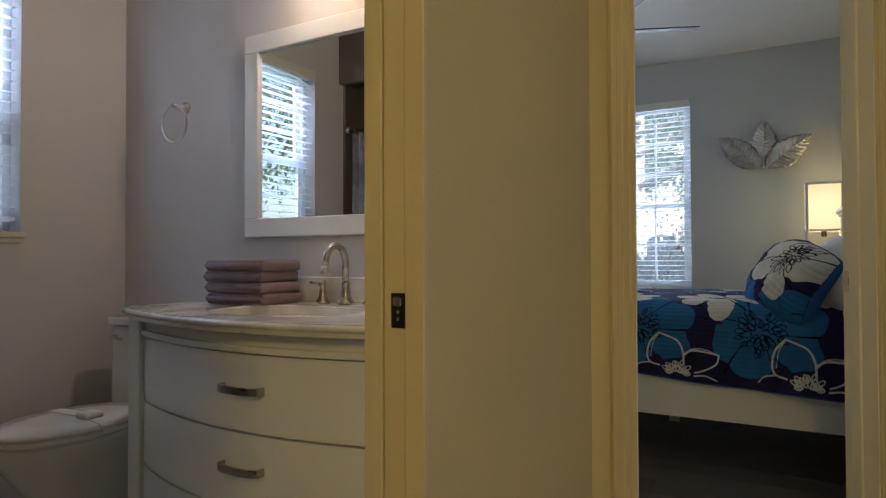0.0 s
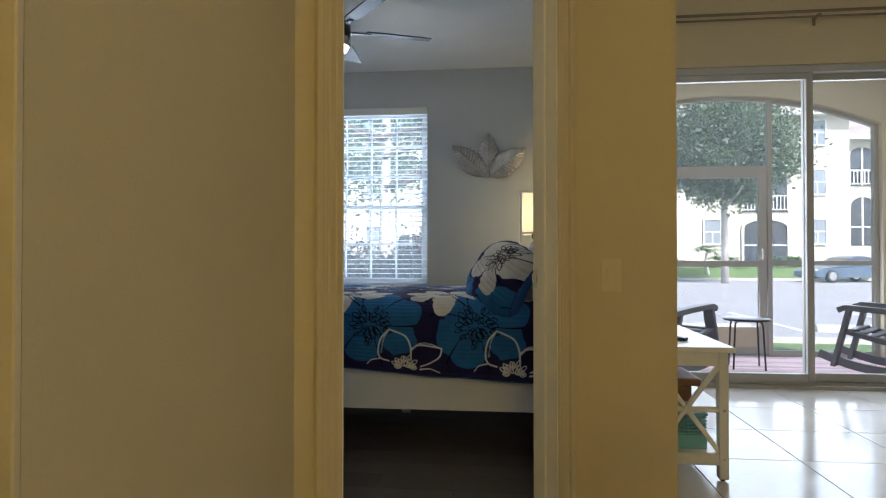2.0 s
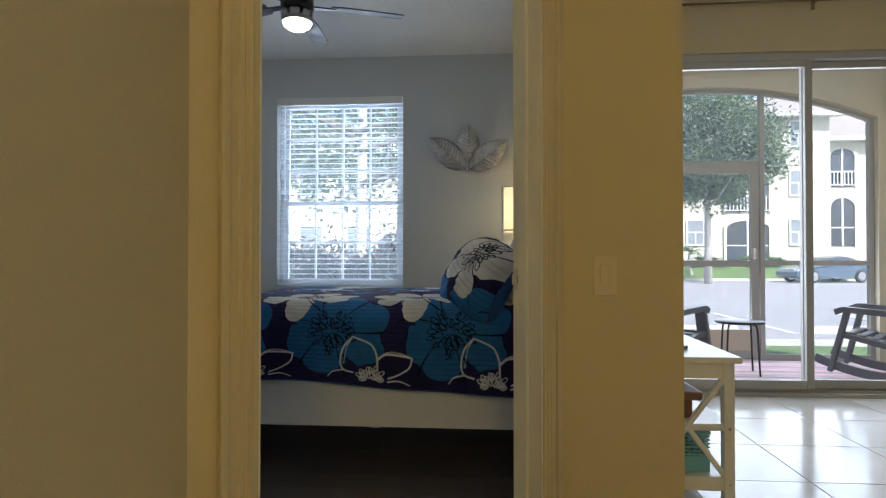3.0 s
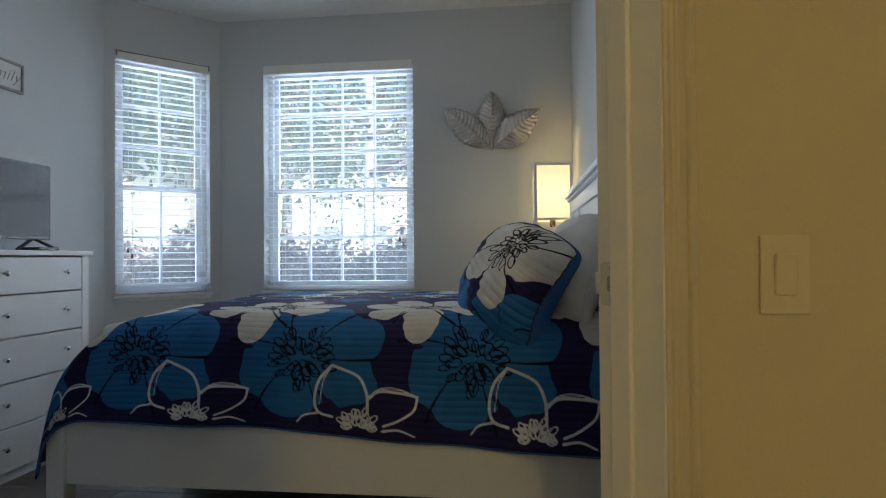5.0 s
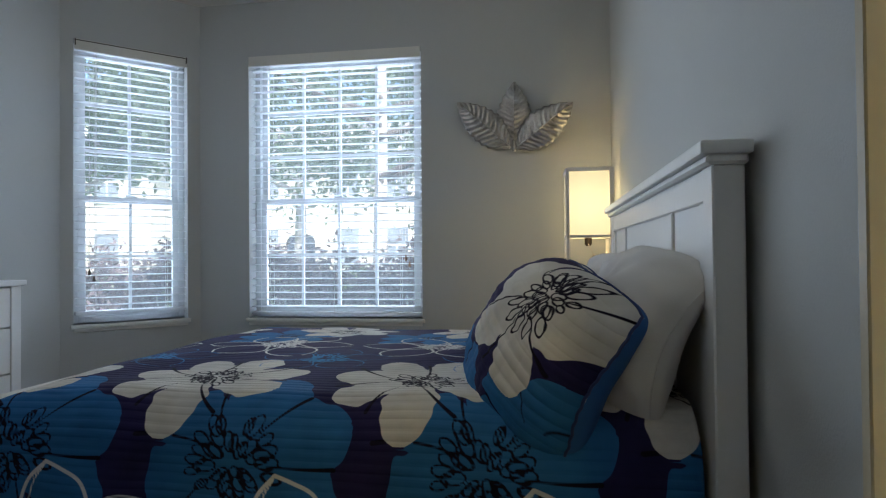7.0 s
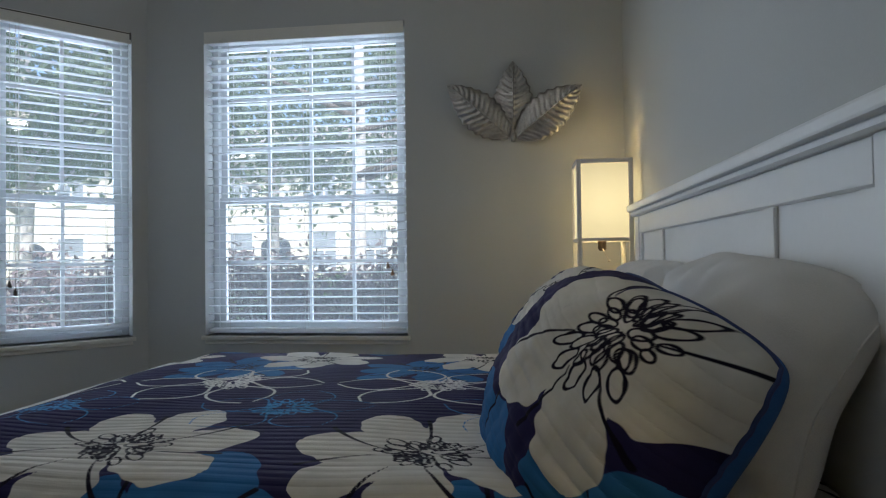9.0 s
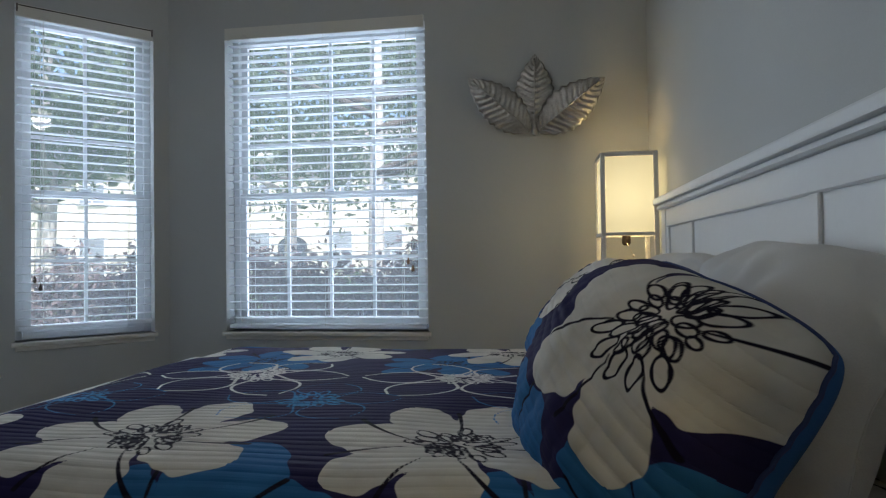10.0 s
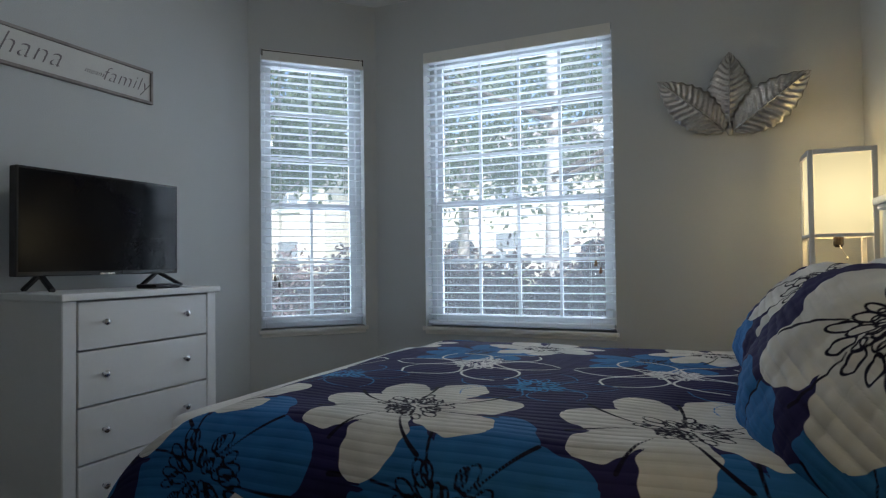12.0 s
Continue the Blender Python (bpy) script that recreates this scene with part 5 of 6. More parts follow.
rod = thing("curtain_rod", "thin brass double curtain rod over the glass door", "curtain rod", (3.0, SLY - .09, 3.05))
part("rod", tube([(.86, SLY - .10, 3.05), (5.2, SLY - .10, 3.06)], .012, 10), RODBRASS, rod, smooth=True)
part("rod", tube([(.86, SLY - .05, 3.025), (5.2, SLY - .05, 3.035)], .008, 10), RODBRASS, rod, smooth=True)
for x in (.95, 2.62, 5.1):
    part("bracket", bx((x - .010, SLY - .11, 3.015, x + .010, SLY, 3.035), (x - .012, SLY - .012, 2.97, x + .012, SLY, 3.05), bevel=.002), RODBRASS, rod)
cu_ = thing("curtain", "dark brown drape gathered beside the glass door", "curtain", (.95, SLY - .09, 0))
P = np.zeros((8, 50, 3))
for j in range(8):
    for i in range(50):
        P[j, i] = (.80 + (.30 + .02 * math.sin(j)) * i / 49, SLY - .10 + .032 * math.sin(i * .9 + .2 * j), .04 + 2.96 * j / 7)
cc = new("cloth", grid_mesh("cloth", P - np.array(cu_.location), DRAPE))
cc.parent = cu_
cc.modifiers.new("thick", "SOLIDIFY").thickness = .004

sd = thing("sliding_door", "white aluminium sliding glass door to the porch", "sliding door", (2.95, SLY + .09, 0), kind="structure")
part("head_frame", bx((.90, SLY + .02, 2.60, 5.0, SLY + .16, 2.66), bevel=.003), ALU, sd)
part("sill_track", bx((.90, SLY + .0, 0, 5.0, SLY + .17, .028), (.90, SLY + .045, .028, 5.0, SLY + .055, .048), (.90, SLY + .10, .028, 5.0, SLY + .11, .048)), ALU, sd)
for x in (.90, 4.955):
    part("side_frame", bx((x, SLY + .02, .028, x + .045, SLY + .16, 2.60)), ALU, sd)
for a, b, y in ((.945, 2.63, SLY + .03), (2.575, 4.955, SLY + .085)):
    leafp = part("door_panel", bx((a, y, .05, a + .055, y + .04, 2.60), (b - .055, y, .05, b, y + .04, 2.60), (a + .055, y, .05, b - .055, y + .04, .12), (a + .055, y, 2.545, b - .055, y + .04, 2.60), bevel=.003), ALU, sd)
    pn = part("pane", bx((a + .05, y + .016, .115, b - .05, y + .022, 2.55)), PANE, leafp)
    pn.visible_shadow = False

# ---- porch ----
PY = 7.0
solo("floor_porch", bx((.5, SLY + .18, -.20, 4.6, PY + .18, -.02)), CONCRETE, "pale concrete slab of the porch", "floor", "structure")
rug = thing("porch_rug", "faded pink striped outdoor rug on the porch", "rug", (2.4, 6.1, -.02))
for i in range(22):
    y = SLY + .24 + i * .068
    part("stripe", bx((1.05, y, -.020, 4.0, y + (.064 if i % 4 else .060), -.012 if i % 4 else -.013)), DECK if i % 4 else CONCRETE, rug)
AX0, AX1, ASZ, ATOP = .86, 4.14, 2.52, 2.865
arch = [(AX0 + (AX1 - AX0) * i / 28, ASZ + (ATOP - ASZ) * (1 - ((i - 14) / 14) ** 2)) for i in range(29)]
solo("wall_porch_front", prism([(AX0, -.02), (.5, -.02), (.5, 3.4), (4.6, 3.4), (4.6, -.02), (AX1, -.02)] + arch[::-1], "y", PY, PY + .20), PORCHWALL, "cream stucco porch wall with a wide arched opening", "wall", "structure")
solo("wall_porch_side", bx((4.27, SLY + .18, -.2, 4.45, PY, 3.4), (.5, SLY + .66, -.2, .66, PY, 3.4)), PORCHWALL, "cream stucco side walls of the porch", "wall", "structure")
solo("ceiling_porch", bx((.5, SLY + .18, 3.04, 4.6, PY + .0, 3.14)), CEILING, "white porch ceiling", "ceiling", "structure")
scn = thing("screen_enclosure", "white aluminium screen frame with a screen door", "screen frame", (2.5, PY + .1, -.02), kind="structure")
part("arch_rail", sweep([(x, PY + .10, z - .02) for x, z in arch], .05, .04, (0, 1, 0)), ALU, scn)
for x in (AX0, 1.20, 2.99, AX1 - .05):
    part("upright", bx((x, PY + .07, -.02, x + .05, PY + .13, ASZ + (.30 if 1 < x < 4 else .02)), bevel=.003), ALU, scn)
part("mid_rail", bx((3.04, PY + .075, .985, AX1 - .05, PY + .125, 1.035)), ALU, scn)
part("bottom_rail", bx((3.04, PY + .072, -.02, AX1 - .05, PY + .128, .045)), ALU, scn)
sdr = part("screen_door", bx((1.25, PY + .075, .0, 1.32, PY + .125, 2.03), (2.90, PY + .075, .0, 2.985, PY + .125, 2.03), (1.32, PY + .075, .0, 2.90, PY + .125, .08), (1.32, PY + .075, .97, 2.90, PY + .125, 1.035), (1.32, PY + .075, 1.96, 2.90, PY + .125, 2.03), bevel=.003), ALU, scn)
part("kick_panel", bx((1.32, PY + .090, .08, 2.90, PY + .110, .30), bevel=.004), PORCHWALL, sdr, "beige kick panel")
part("door_handle", tube([(2.93, PY + .075, 1.06), (2.93, PY + .045, 1.06), (2.93, PY + .045, 1.16), (2.93, PY + .075, 1.16)], .008, 8), NICKEL, sdr)
ms = part("screen_mesh", prism([(AX0 + .02, 0), (AX1 - .02, 0)] + [(x, z - .03) for x, z in arch[::-1]], "y", PY + .1295, PY + .131), SCREEN_MESH, scn, "fine grey screen mesh")
ms.visible_shadow = False
part("transom_rail", bx((1.25, PY + .075, 2.03, 2.99, PY + .125, 2.09)), ALU, scn)


def rocking_chair(label):
    """A resin rocking chair that faces -y, about its base."""
    c = thing("rocking_chair", label, "rocking chair", group="porch rocking chairs")
    for sx in (-.29, .29):
        part("side_rail", bar((sx, -.33, .40), (sx, .30, .27), .034, .075, (1, 0, 0)), RESIN, c)
        part("rocker", sweep([(sx, y, .055 + .20 * (y - .02) ** 2 / .5) for y in np.linspace(-.52, .62, 17)], .040, .075, (1, 0, 0)), RESIN, c)
        part("front_leg", bar((sx, -.40, .06), (sx, -.27, .60), .040, .105, (1, 0, 0)), RESIN, c)
        part("rear_leg", bar((sx, .36, .06), (sx, .20, .58), .035, .075, (1, 0, 0)), RESIN, c)
        part("armrest", sweep([(sx, -.36, .59), (sx, -.30, .618), (sx, .0, .60), (sx, .36, .565)], .085, .050, (1, 0, 0)), RESIN, c)
    for k in range(6):
        y = -.30 + .085 * k
        part("seat_slat", bx((-.275, y, .395 - .022 * k, .275, y + .072, .415 - .022 * k), bevel=.005), RESIN, c)
    part("seat_rail", bar((-.255, -.30, .38), (-.255, .24, .25), .03, .07, (1, 0, 0)), RESIN, c)
    part("seat_rail", bar((.255, -.30, .38), (.255, .24, .25), .03, .07, (1, 0, 0)), RESIN, c)
    for k in range(5):
        x = -.21 + .105 * k
        part("back_slat", bar((x, .20, .27), (x * 1.05, .52, 1.04 + .04 * (1 - abs(k - 2) / 2)), .085, .020, (0, 1, .4)), RESIN, c)
    for z, y in ((.50, .315), (.85, .46)):
        part("back_rail", bx((-.27, y, z, .27, y + .03, z + .07), bevel=.004), RESIN, c)
    return c


r1 = rocking_chair("grey resin rocking chair beside the porch wall")
r1.matrix_basis = pose(3.70, 6.12, -.012, 0, 0, -131)
r2 = copy_thing(r1, pose(1.66, 6.16, -.012, 0, 0, 131))
tagged(r2, "grey resin rocking chair beside the round stool")
st = thing("side_stool", "round dark metal side table with thin legs", "side table", (2.47, 6.30, -.012))
part("top", lathe([(.205, .455), (.215, .462), (.215, .475), (.205, .480)], 32, (2.47, 6.30, 0)), IRON, st, smooth=True)
for a in (35, 125, 215, 305):
    ca, sa = math.cos(radians(a)), math.sin(radians(a))
    part("leg", tube([(2.47 + .13 * ca, 6.30 + .13 * sa, .452), (2.47 + .165 * ca, 6.30 + .165 * sa, .44), (2.47 + .175 * ca, 6.30 + .175 * sa, .40), (2.47 + .20 * ca, 6.30 + .20 * sa, -.012)], .009, 8), IRON, st, smooth=True)


# ---- outdoors ----
def ground_z(x, y):
    """Level of the ground: flat by the house, a low mound under the buildings opposite."""
    base = -.14 - .14 * min(1, max(0, (y - 8.5) / 3))
    rise = min(1, max(0, (y - 35.6) / 4.2)) if x > -2 else min(1, max(0, (y - 24) / 8)) * .6
    return base + .95 * rise


def sheet(name, xs, ys, m, label, cat, lift=0.0, kind="structure"):
    P = np.array([[(x, y, ground_z(x, y) + lift) for x in xs] for y in ys])
    return tagged(new(name, grid_mesh(name, P, m)), label, cat, kind=kind)


far = [-2500, -300, -120]
sheet("ground", far + list(np.arange(-60, 61, 4.0)) + [120, 300, 2500], [-2500, -200, -60, -20, -8, 0, 5.9, 8.5, 11.5] + list(np.arange(14, 48, 1.0)) + [60, 100, 300, 2500], LAWN, "green lawn round the houses", "lawn")
sheet("road", list(np.arange(-4, 62, 6.0)), [9.4, 10.5, 11.5, 14, 20, 26, 33.0, 35.0], ASPHALT, "sunlit grey asphalt car park", "road", .03)
kb = [(x, 34.2 + .8 * math.sin(x * .09), 0) for x in np.arange(-4, 58, 2.0)]
solo("kerb", sweep([(x, y, ground_z(x, 33.0) + .08) for x, y, _ in kb], .18, .16, (0, 1, 0)), CONCRETE, "pale concrete kerb of the car park", "kerb", "structure")
solo("kerb_near", bx((-4, 9.30, -.3, 58, 9.42, -.10)), CONCRETE, "pale concrete kerb by the lawn strip", "kerb", "structure")
for i in range(6):
    x = 2.6 + 2.7 * i
    solo("parking_line", bx((x, 10.0, ground_z(x, 14) + .034, x + .10, 15.0, ground_z(x, 14) + .040)), WHITE, "white painted parking bay line", "road marking", "structure")
for x in (2.7, 5.5, 8.2):
    solo("parking_stop", prism([(11.2, -.27), (11.42, -.27), (11.38, -.12), (11.24, -.12)], "x", x, x + 1.7, .01), CONCRETE, "pale concrete parking stop in the bay", "parking stop", group="parking stops")


def leafy(name, centre, radii, count, size, m, parent, seed, hollow=.35):
    """A crown of many small leaves in clumps, with an uneven outline and gaps."""
    r = np.random.RandomState(seed)
    clumps = r.normal(size=(max(8, count // 90), 3))
    clumps /= np.linalg.norm(clumps, axis=1)[:, None]
    clumps *= r.uniform(hollow, 1.0, (len(clumps), 1)) ** .6
    which = r.randint(0, len(clumps), count)
    p = clumps[which] + r.normal(scale=.13, size=(count, 3))
    p = p * np.array(radii) + np.array(centre) - np.array(root_of(parent).location)
    a, b = r.normal(size=(count, 3)), r.normal(size=(count, 3))
    a /= np.linalg.norm(a, axis=1)[:, None]
    b -= a * (a * b).sum(1)[:, None]
    b /= np.linalg.norm(b, axis=1)[:, None]
    s = size * r.uniform(.6, 1.4, (count, 1))
    V = np.stack([p - a * s, p + b * s * .45, p + a * s, p - b * s * .45], 1).reshape(-1, 3)
    me = bpy.data.meshes.new(name)
    me.from_pydata(V.tolist(), [], np.arange(count * 4).reshape(-1, 4).tolist())
    me.materials.append(m)
    ob = new(name, me)
    ob.parent = parent
    return ob


def tree(x, y, height, crown_z, radii, count, size, seed, label, trunk=.16, lean=0.0, back=0.0, bark=None):
    z0 = ground_z(x, y)
    t = thing("tree", label, "tree", (x, y, z0), group="garden trees")
    rnd = random.Random(seed)
    part("trunk", tube([(x, y, z0 - .1), (x + lean * .3, y, z0 + crown_z * .35), (x + lean * .7, y + .1, z0 + crown_z * .8), (x + lean, y, z0 + height * .8)], trunk, 10, taper=.45), bark or BARK, t, smooth=True)
    for k in range(7):
        a = rnd.uniform(0, 6.28)
        h = crown_z * rnd.uniform(.62, .95)
        e = (x + lean + math.cos(a) * radii[0] * .75, y + back + math.sin(a) * radii[1] * .75, z0 + crown_z + radii[2] * rnd.uniform(-.3, .5))
        part("limb", tube([(x + lean * .7, y, z0 + h), (x + lean + math.cos(a) * radii[0] * .35, y + back * .5 + math.sin(a) * radii[1] * .35, z0 + h + radii[2] * .25), e], trunk * .38, 7, taper=.3), DARKBARK if bark else BARK, t, smooth=True)
    leafy("crown", (x + lean, y + back, z0 + crown_z + radii[2] * .35), radii, count, size, LEAF, t, seed)
    return t


tree(10.75, 31.0, 9.2, 5.7, (3.3, 2.9, 2.8), 36000, .10, 11, "tall oak with a broad grey-green crown", .20)
tree(-1.56, 8.25, 8.0, 3.4, (3.4, 1.6, 2.3), 17000, .05, 12, "leafy tree with a slim pale trunk outside the bedroom", .10, back=2.0, bark=mat("pale_bark", (.46, .44, .41), .85, vary=.18, scale=6, grain=40, bump=.5))
tree(-4.6, 13.5, 8.0, 4.0, (3.2, 2.4, 2.2), 6500, .10, 19, "leafy tree on the lawn beyond the hedge", .15)
tree(-7.2, 10.6, 6.5, 3.6, (2.5, 2.2, 1.9), 6500, .095, 13, "leafy dark tree outside the narrow window", .13)
tree(-12.6, 16.5, 7.0, 4.2, (2.6, 2.4, 2.2), 4000, .14, 14, "broad leafy tree across the lawn", .16)
tree(.3, 15.5, 6.5, 4.2, (2.3, 2.0, 1.9), 3600, .14, 15, "leafy tree beside the car park", .14)
tree(-9.4, 1.6, 6.0, 3.2, (2.2, 2.6, 2.2), 4000, .09, 16, "leafy tree outside the bathroom window", .15)
tree(-11.0, -6.4, 7.0, 3.6, (2.9, 2.9, 2.5), 6500, .075, 17, "tree with low leaves by the bathroom", .15)


def bush(x, y, rx, ry, h, count, seed, m, label, name="hedge", size=.035):
    z0 = ground_z(x, y)
    b = thing(name, label, name, (x, y, z0), group="garden shrubs")
    rnd = random.Random(seed)
    for k in range(6):
        a = rnd.uniform(0, 6.28)
        part("stem", tube([(x + rx * .4 * math.cos(a), y + ry * .4 * math.sin(a), z0 - .03), (x + rx * .7 * math.cos(a), y + ry * .7 * math.sin(a), z0 + h * .7)], .012, 6, taper=.4), BARK, b)
    leafy("foliage", (x, y, z0 + h * .50), (rx, ry, h * .53), count, size, m, b, seed, .2)
    return b


for i, x in enumerate(np.arange(-4.6, .5, .72)):
    bush(x, 7.25 + .1 * (i % 2), .66, .46, 1.34 + .05 * (i % 3), 6500, 30 + i, LEAF2, "purple-leaved hedge shrub under the bedroom window")
for i, (x, y) in enumerate(((-4.9, 6.8), (-5.2, 6.0), (-5.4, 5.2))):
    bush(x, y, .55, .60, 1.30, 5600, 50 + i, LEAF2, "purple-leaved hedge shrub beside the narrow window")
for i, (x, y, r, h) in enumerate(((-6.0, 23.5, 1.4, 1.3), (-3.6, 22.5, 1.2, 1.0), (-10.5, 22, 1.3, 1.2), (-14, 20, 1.2, 1.3), (13.5, 38.6, 1.6, .7), (17.0, 38.8, 1.6, .7), (26.3, 38.5, 1.2, 1.0), (10.0, 38.5, 1.3, .6))):
    bush(x, y, r, .7, h, 900, 70 + i, LEAF3, "clipped green shrub beside the house wall", size=.09)


def palm(x, y, h, seed):
    z0 = ground_z(x, y)
    p = thing("palm", "small palm with arching fronds", "palm", (x, y, z0), group="palms")
    rnd = random.Random(seed)
    part("trunk", tube([(x, y, z0 - .05), (x - .2, y, z0 + h * .5), (x - .1, y, z0 + h)], .09, 8, taper=.8), BARK, p)
    for k in range(14):
        a = 2 * math.pi * k / 14 + rnd.uniform(-.2, .2)
        L = rnd.uniform(.7, 1.0)
        up = rnd.uniform(.15, .55)
        pts = [Vector((x - .1 + L * s * math.cos(a), y + L * s * math.sin(a), z0 + h + up * math.sin(s * 2.2) - .35 * s * s)) for s in np.linspace(0, 1, 7)]
        bm = bmesh.new()
        side = Vector((-math.sin(a), math.cos(a), 0))
        for i in range(6):
            for sg_ in (-1, 1):
                q = pts[i]
                v = [bm.verts.new(q), bm.verts.new(q + (pts[i + 1] - q) * .7), bm.verts.new(q + (pts[i + 1] - q) * 1.2 + side * sg_ * .20 * L + Vector((0, 0, -.05)))]
                bm.faces.new(v)
        part("frond", bm, LEAF3, p)
    return p


palm(11.9, 37.0, 1.3, 3)
palm(-1.1, 10.6, 1.15, 5)


def building(name, x0, x1, y, storeys, sh, wins, arches, label, base_z, depth=9.0, roof_h=2.2):
    """A stuccoed block that faces -y: wall, roof with eaves, windows with panes, arched porches with balcony rails."""
    b = thing(name, label, "building", ((x0 + x1) / 2, y, base_z), group="houses opposite")
    top = base_z + storeys * sh
    part("wall", bx((x0, y, base_z - .8, x1, y + depth, top)), STUCCO, b)
    part("roof", prism([(y - .7, top), (y + depth + .7, top), (y + depth / 2, top + roof_h)], "x", x0 - .6, x1 + .6), ROOF, b)
    part("eave", bx((x0 - .6, y - .7, top - .22, x1 + .6, y - .05, top + .02)), TRIMOUT, b)
    for x, z, w, h in wins:
        wi = part("window", bx((x, y - .06, base_z + z, x + w, y - .02, base_z + z + h)), SKYTINTGLASS, b)
        part("frame", bx((x - .09, y - .10, base_z + z - .09, x + w + .09, y - .01, base_z + z), (x - .09, y - .10, base_z + z + h, x + w + .09, y - .01, base_z + z + h + .09), (x - .09, y - .10, base_z + z, x, y - .01, base_z + z + h), (x + w, y - .10, base_z + z, x + w + .09, y - .01, base_z + z + h), (x, y - .085, base_z + z + h * .48, x + w, y - .03, base_z + z + h * .48 + .07), (x + w / 2 - .03, y - .08, base_z + z, x + w / 2 + .03, y - .03, base_z + z + h * .48)), TRIMOUT, wi)
    for x, z, w, h, rail in arches:
        n = 14
        pts = [(x, base_z + z), (x + w, base_z + z)] + [(x + w / 2 + w / 2 * math.cos(math.pi * i / n), base_z + z + h * .78 + h * .22 * math.sin(math.pi * i / n)) for i in range(n + 1)]
        # no recess is cut: a dark sheet on the wall gives the porch's shade
        ar = part("arched_porch", prism(pts, "y", y - .05, y - .015), DARKGLASS, b, "flat dark sheet for the shaded depth of an arched porch")
        part("post", bx((x + w * .5 - .05, y - .09, base_z + z, x + w * .5 + .05, y - .05, base_z + z + h * .98), (x, y - .085, base_z + z + h * .36, x + w, y - .052, base_z + z + h * .36 + .07)), TRIMOUT, ar)
        part("arch_trim", sweep([(px, y - .06, pz) for px, pz in pts[1:]] + [(x, y - .06, base_z + z)], .12, .16, (0, 1, 0)), STUCCO, ar)
        if rail:
            k = int(w / .22)
            part("balcony_rail", bx((x, y - .16, base_z + z + .95, x + w, y - .10, base_z + z + 1.02), (x, y - .16, base_z + z + .08, x + w, y - .10, base_z + z + .14), *[(x + .22 * i + .04, y - .145, base_z + z + .14, x + .22 * i + .09, y - .115, base_z + z + .95) for i in range(k)]), TRIMOUT, ar)
    return b


BZ = .78
building("apartment_building", 5.0, 21.3, 40.0, 3, 3.1, [(x, f * 3.1 + 1.1, .95, 1.5) for x in (8.0, 12.6, 18.9) for f in (0, 1, 2)], [(14.9, f * 3.1 + .02, 2.75, 2.65, f > 0) for f in (0, 1, 2)], "white three-storey apartment building with arched balconies", BZ)
building("apartment_building", 21.35, 38.0, 41.5, 2, 4.0, [(x, z, 1.1, 1.6) for x in (25.0, 28.3, 32.0, 35.4) for z in (1.2, 4.9)], [(22.0, 1.0, 1.65, 3.2, False), (22.0, 4.85, 1.65, 2.55, True)], "white apartment wing with stair arches and balconies", BZ, roof_h=2.6)
building("house", -13.5, -3.2, 27.5, 2, 2.9, [(x, s * 2.9 + .9, 1.0, 1.5) for x in (-12.3, -8.6, -6.4) for s in (0, 1)], [(-5.0, .02, 1.4, 2.1, False), (-11.0, .02, 1.5, 2.3, False)], "cream two-storey house across the lawn", ground_z(-5, 28) + .05)
building("house", -30, -15.5, 24.5, 2, 2.9, [(x, s * 2.9 + .9, 1.1, 1.5) for x in (-28, -25, -18) for s in (0, 1)], [(-22, .02, 1.6, 2.3, False), (-20, .02, 1.6, 2.3, False)], "cream two-storey house with arched porches", ground_z(-20, 25) + .05)


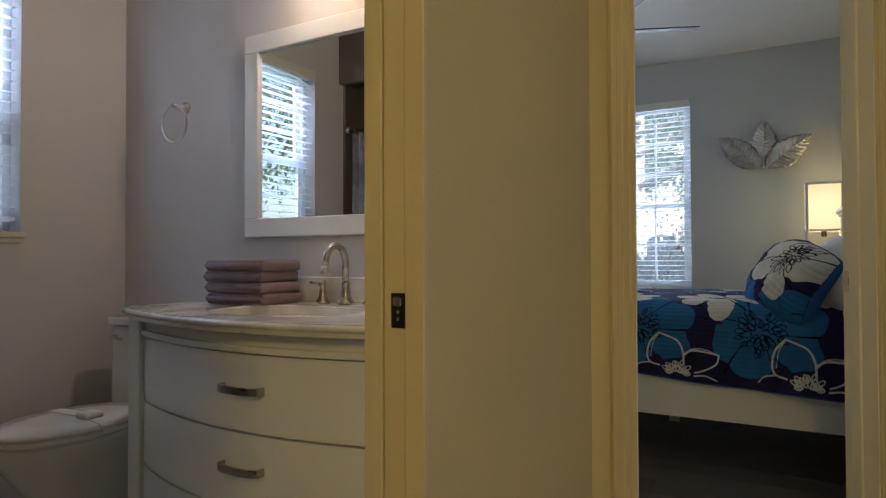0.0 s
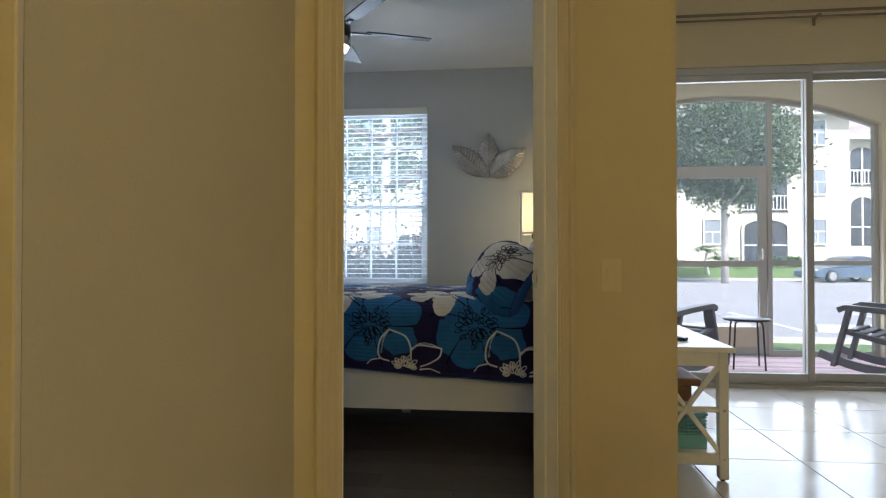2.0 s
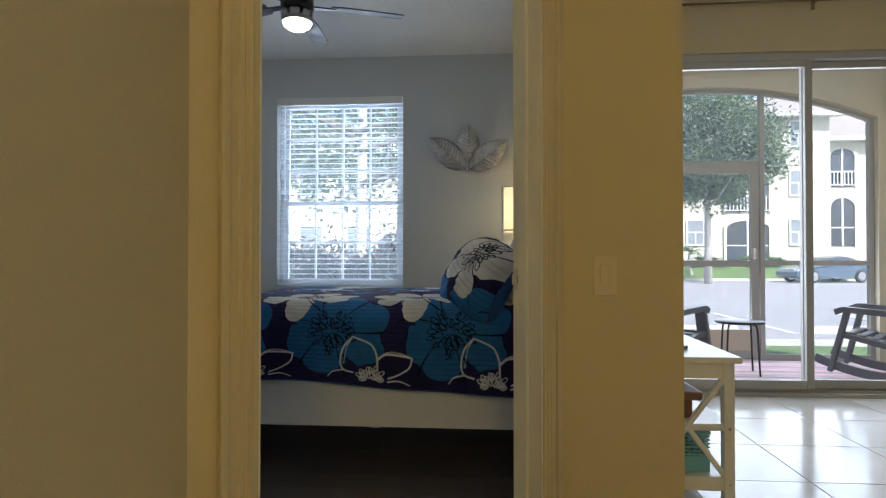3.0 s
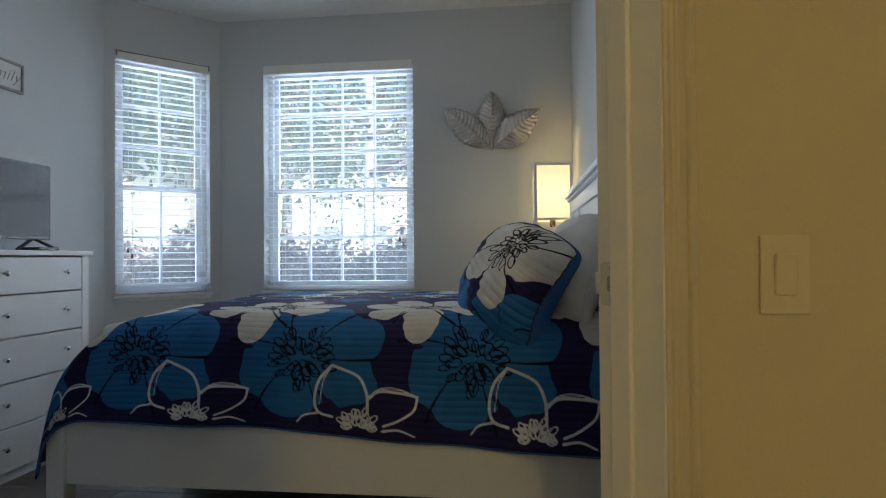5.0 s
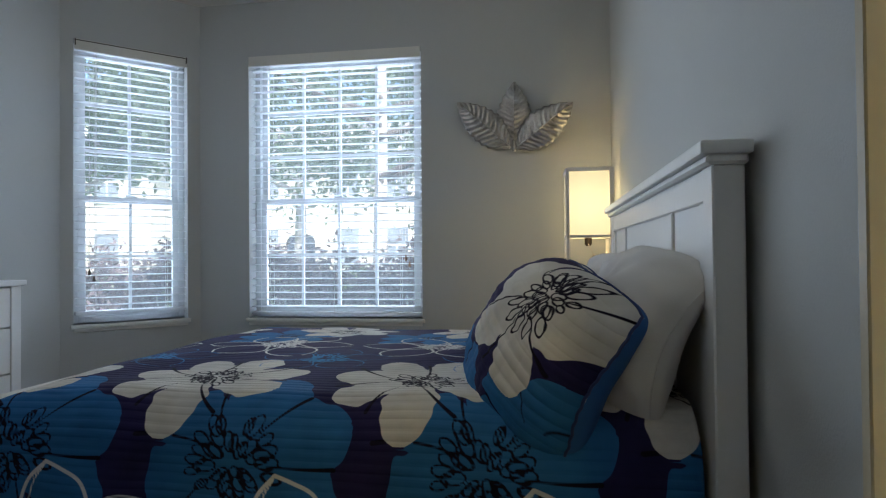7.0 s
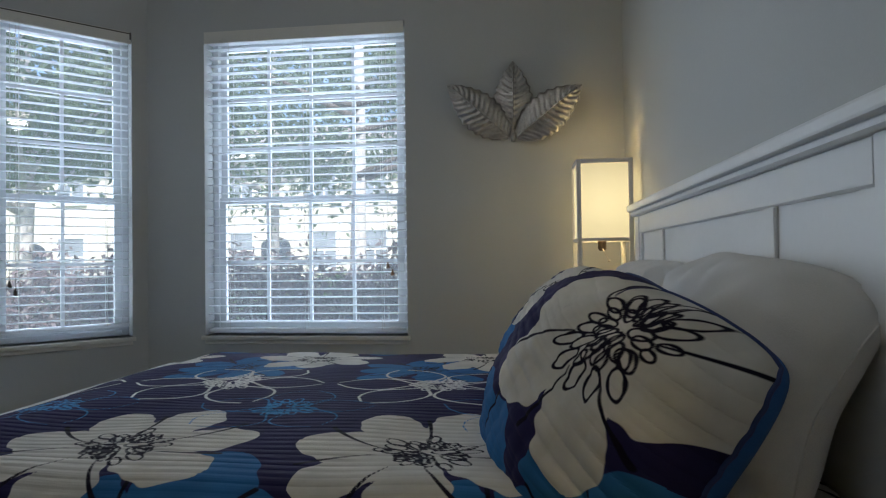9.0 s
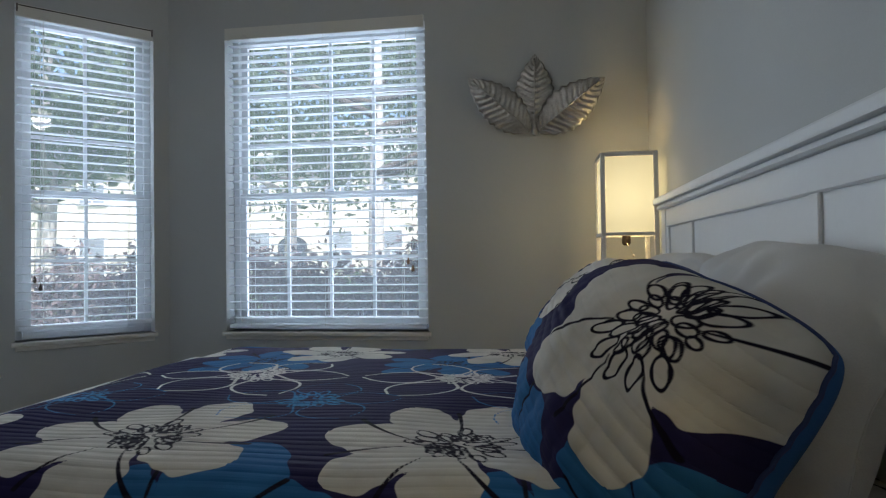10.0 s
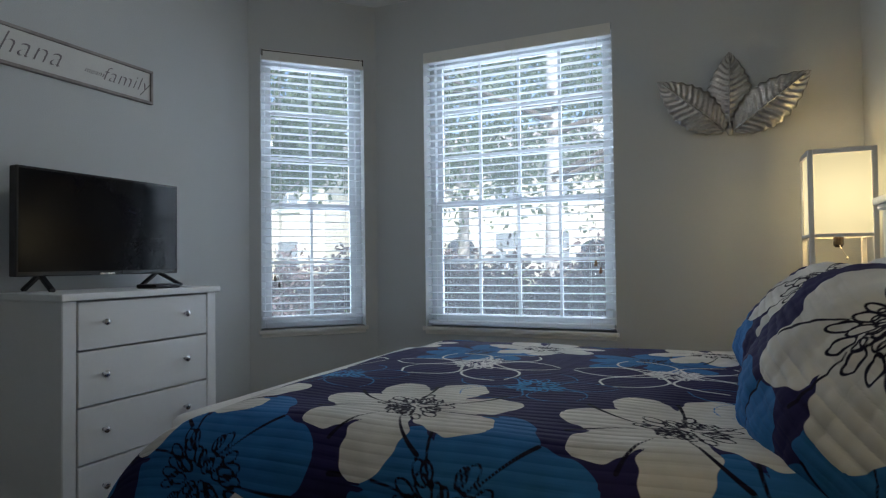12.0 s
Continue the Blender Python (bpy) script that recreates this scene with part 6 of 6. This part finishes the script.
def car(x, y, turn):
    """A parked two-door coupe about its base, nose to -x."""
    c = thing("car", "blue-grey coupe parked on the far side", "car")
    def shell(profile, half, narrow, m, name, parent):
        bm = bmesh.new()
        rows = [[bm.verts.new((px, s * half * k, pz)) for px, pz, k in profile] for s in (-1, -.92, .92, 1)]
        for r, s in zip(rows, (1 - narrow, 1, 1, 1 - narrow)):
            for v in r:
                v.co.z = v.co.z * s + (1 - s) * .45
        for a, b in zip(rows, rows[1:]):
            for i in range(len(profile)):
                j = (i + 1) % len(profile)
                bm.faces.new((a[i], a[j], b[j], b[i]))
        bm.faces.new(rows[0]), bm.faces.new(rows[-1][::-1])
        return part(name, bm, m, parent, smooth=False)
    body = shell([(-2.25, .32, .86), (-2.28, .55, .88), (-2.10, .70, .94), (-1.1, .84, 1), (.2, .90, 1), (1.6, .98, 1), (2.15, .96, .95), (2.28, .80, .92), (2.28, .40, .9), (2.1, .26, .9), (-2.0, .24, .9)], .88, .06, CARPAINT, "body", c)
    shell([(-1.0, .85, 1), (-.25, 1.27, .84), (.25, 1.36, .80), (.75, 1.32, .80), (1.75, .99, .98)], .80, .0, DARKGLASS, "cabin_glass", c)
    shell([(-.30, 1.25, .84), (.25, 1.375, .80), (.85, 1.30, .80), (.80, 1.24, .80), (.2, 1.31, .80), (-.22, 1.19, .84)], .82, .0, CARPAINT, "roof", c)
    part("spoiler", bx((1.95, -.7, 1.06, 2.25, .7, 1.10), (2.02, -.6, .96, 2.12, -.55, 1.06), (2.02, .55, .96, 2.12, .6, 1.06)), CARPAINT, c)
    for px in (-1.40, 1.35):
        for py in (-.80, .80):
            w = part("wheel", turned(lathe([(.30, -.10), (.325, -.07), (.325, .07), (.30, .10)], 22), pose(px, py, .325, 90, 0, 0)), TYRE, c)
            part("rim", turned(lathe([(.20, -.105), (.215, -.102), (.215, .102), (.20, .105)], 18), pose(px, py, .325, 90, 0, 0)), CHROME, w)
    part("tail_light", bx((2.20, -.80, .72, 2.30, -.45, .86), bevel=.01), mat("red_lens", (.35, .02, .02), .2, bump=0), c)
    part("tail_light", bx((2.20, .45, .72, 2.30, .80, .86), bevel=.01), mat("red_lens", (.35, .02, .02), .2, bump=0), c)
    part("headlight", bx((-2.24, -.78, .56, -2.12, -.45, .68), bevel=.01), PORCELAIN, c)
    part("number_plate", bx((2.27, -.16, .55, 2.30, .16, .70)), WHITE, c)
    part("bumper", bx((2.15, -.80, .30, 2.33, .80, .52), bevel=.03, seg=2), CARPAINT, c)
    c.matrix_basis = pose(x, y, ground_z(x, y) + .03, 0, 0, turn)
    return c


car(17.5, 33.4, 14)
solo("utility_box", bx((7.6, 36.0, .2, 9.0, 36.8, .98), bevel=.04), mat("green_box", (.30, .38, .33), .6), "pale green utility box on the lawn", "utility box")

# ---- floors: planks and tiles ----
fb = thing("floor_bedroom", "dark brown wood plank floor", "floor", (-1.2, 3.8, 0), kind="structure")
part("underlay", bx((-2.69, 1.62, -.10, .525, WALLY, -.012)), GROUT, fb)
PWD, PLN = .178, 1.22
pm = mesh_of("plank", bx((0, 0, -.011, PLN - .002, PWD - .002, 0), bevel=.0012), PLANK)
rnd = random.Random(8)
i = 0
yy = 1.62
while yy < WALLY - .02:
    xx = -2.69 - rnd.uniform(0, PLN * .9)
    while xx < .52:
        a, b = max(xx, -2.69), min(xx + PLN, .525)
        if b - a > .05:
            if a == xx and b == xx + PLN:
                pl = new("plank", pm)
                pl.parent, pl.location = fb, Vector((a, yy, 0)) - fb.location
            else:
                part("plank", bx((a, yy, -.011, b - .002, min(yy + PWD, WALLY) - .002, 0)), PLANK, fb)
        xx += PLN
    yy += PWD
ft = thing("floor_living", "cream glossy square floor tiles with dark grout", "floor", (2.5, 2.5, 0), kind="structure")
part("screed", bx((.40, -2.6, -.10, 6.1, 5.45, -.004), (-.483, -2.6, -.10, .40, 1.62, -.004), (.2, 1.62, -.1, .4, 2.45, -.004)), GROUT, ft)
TP, TG = .580, .005
tm = mesh_of("tile", bx((TG / 2, TG / 2, -.010, TP - TG / 2, TP - TG / 2, 0), bevel=.0012), TILE)
for ix in range(-5, 9):
    for iy in range(-12, 4):
        x, y = 1.095 + ix * TP, 3.462 + iy * TP
        x0, x1, y0, y1 = max(x + TG / 2, -.375), min(x + TP - TG / 2, 6.1), max(y + TG / 2, -2.6), min(y + TP - TG / 2, SLY)
        if x1 - x0 < .03 or y1 - y0 < .03 or (x1 < .76 and y0 > 1.9):
            continue
        if x1 - x0 > TP - TG - .001 and y1 - y0 > TP - TG - .001:
            t_ = new("tile", tm)
            t_.parent, t_.location = ft, Vector((x, y, 0)) - ft.location
        else:
            part("tile", bx((x0, y0, -.010, x1, y1, 0)), TILE, ft)
solo("threshold", turned(bx((-DW, .0, -.002, 0, DT_, .006), bevel=.002), DOOR), PLANK, "dark wood threshold strip in the doorway", "threshold", "structure")
for nm, b in (("baseboard", (-2.68, 2.0, 0, -2.676, 5.16, .10)), ("baseboard", (.513, 2.76, 0, .525, WALLY, .10)), ("baseboard", (-2.13, WALLY - .012, 0, .513, WALLY, .10)), ("baseboard", (.45, 2.368, 0, .755, 2.38, .10)), ("baseboard", (.755, 2.368, 0, .767, SLY, .10)), ("baseboard", (-.385, .68, 0, -.373, 1.48, .10))):
    solo(nm, bx(b), TRIM, "white painted baseboard along the wall", "baseboard", "structure")
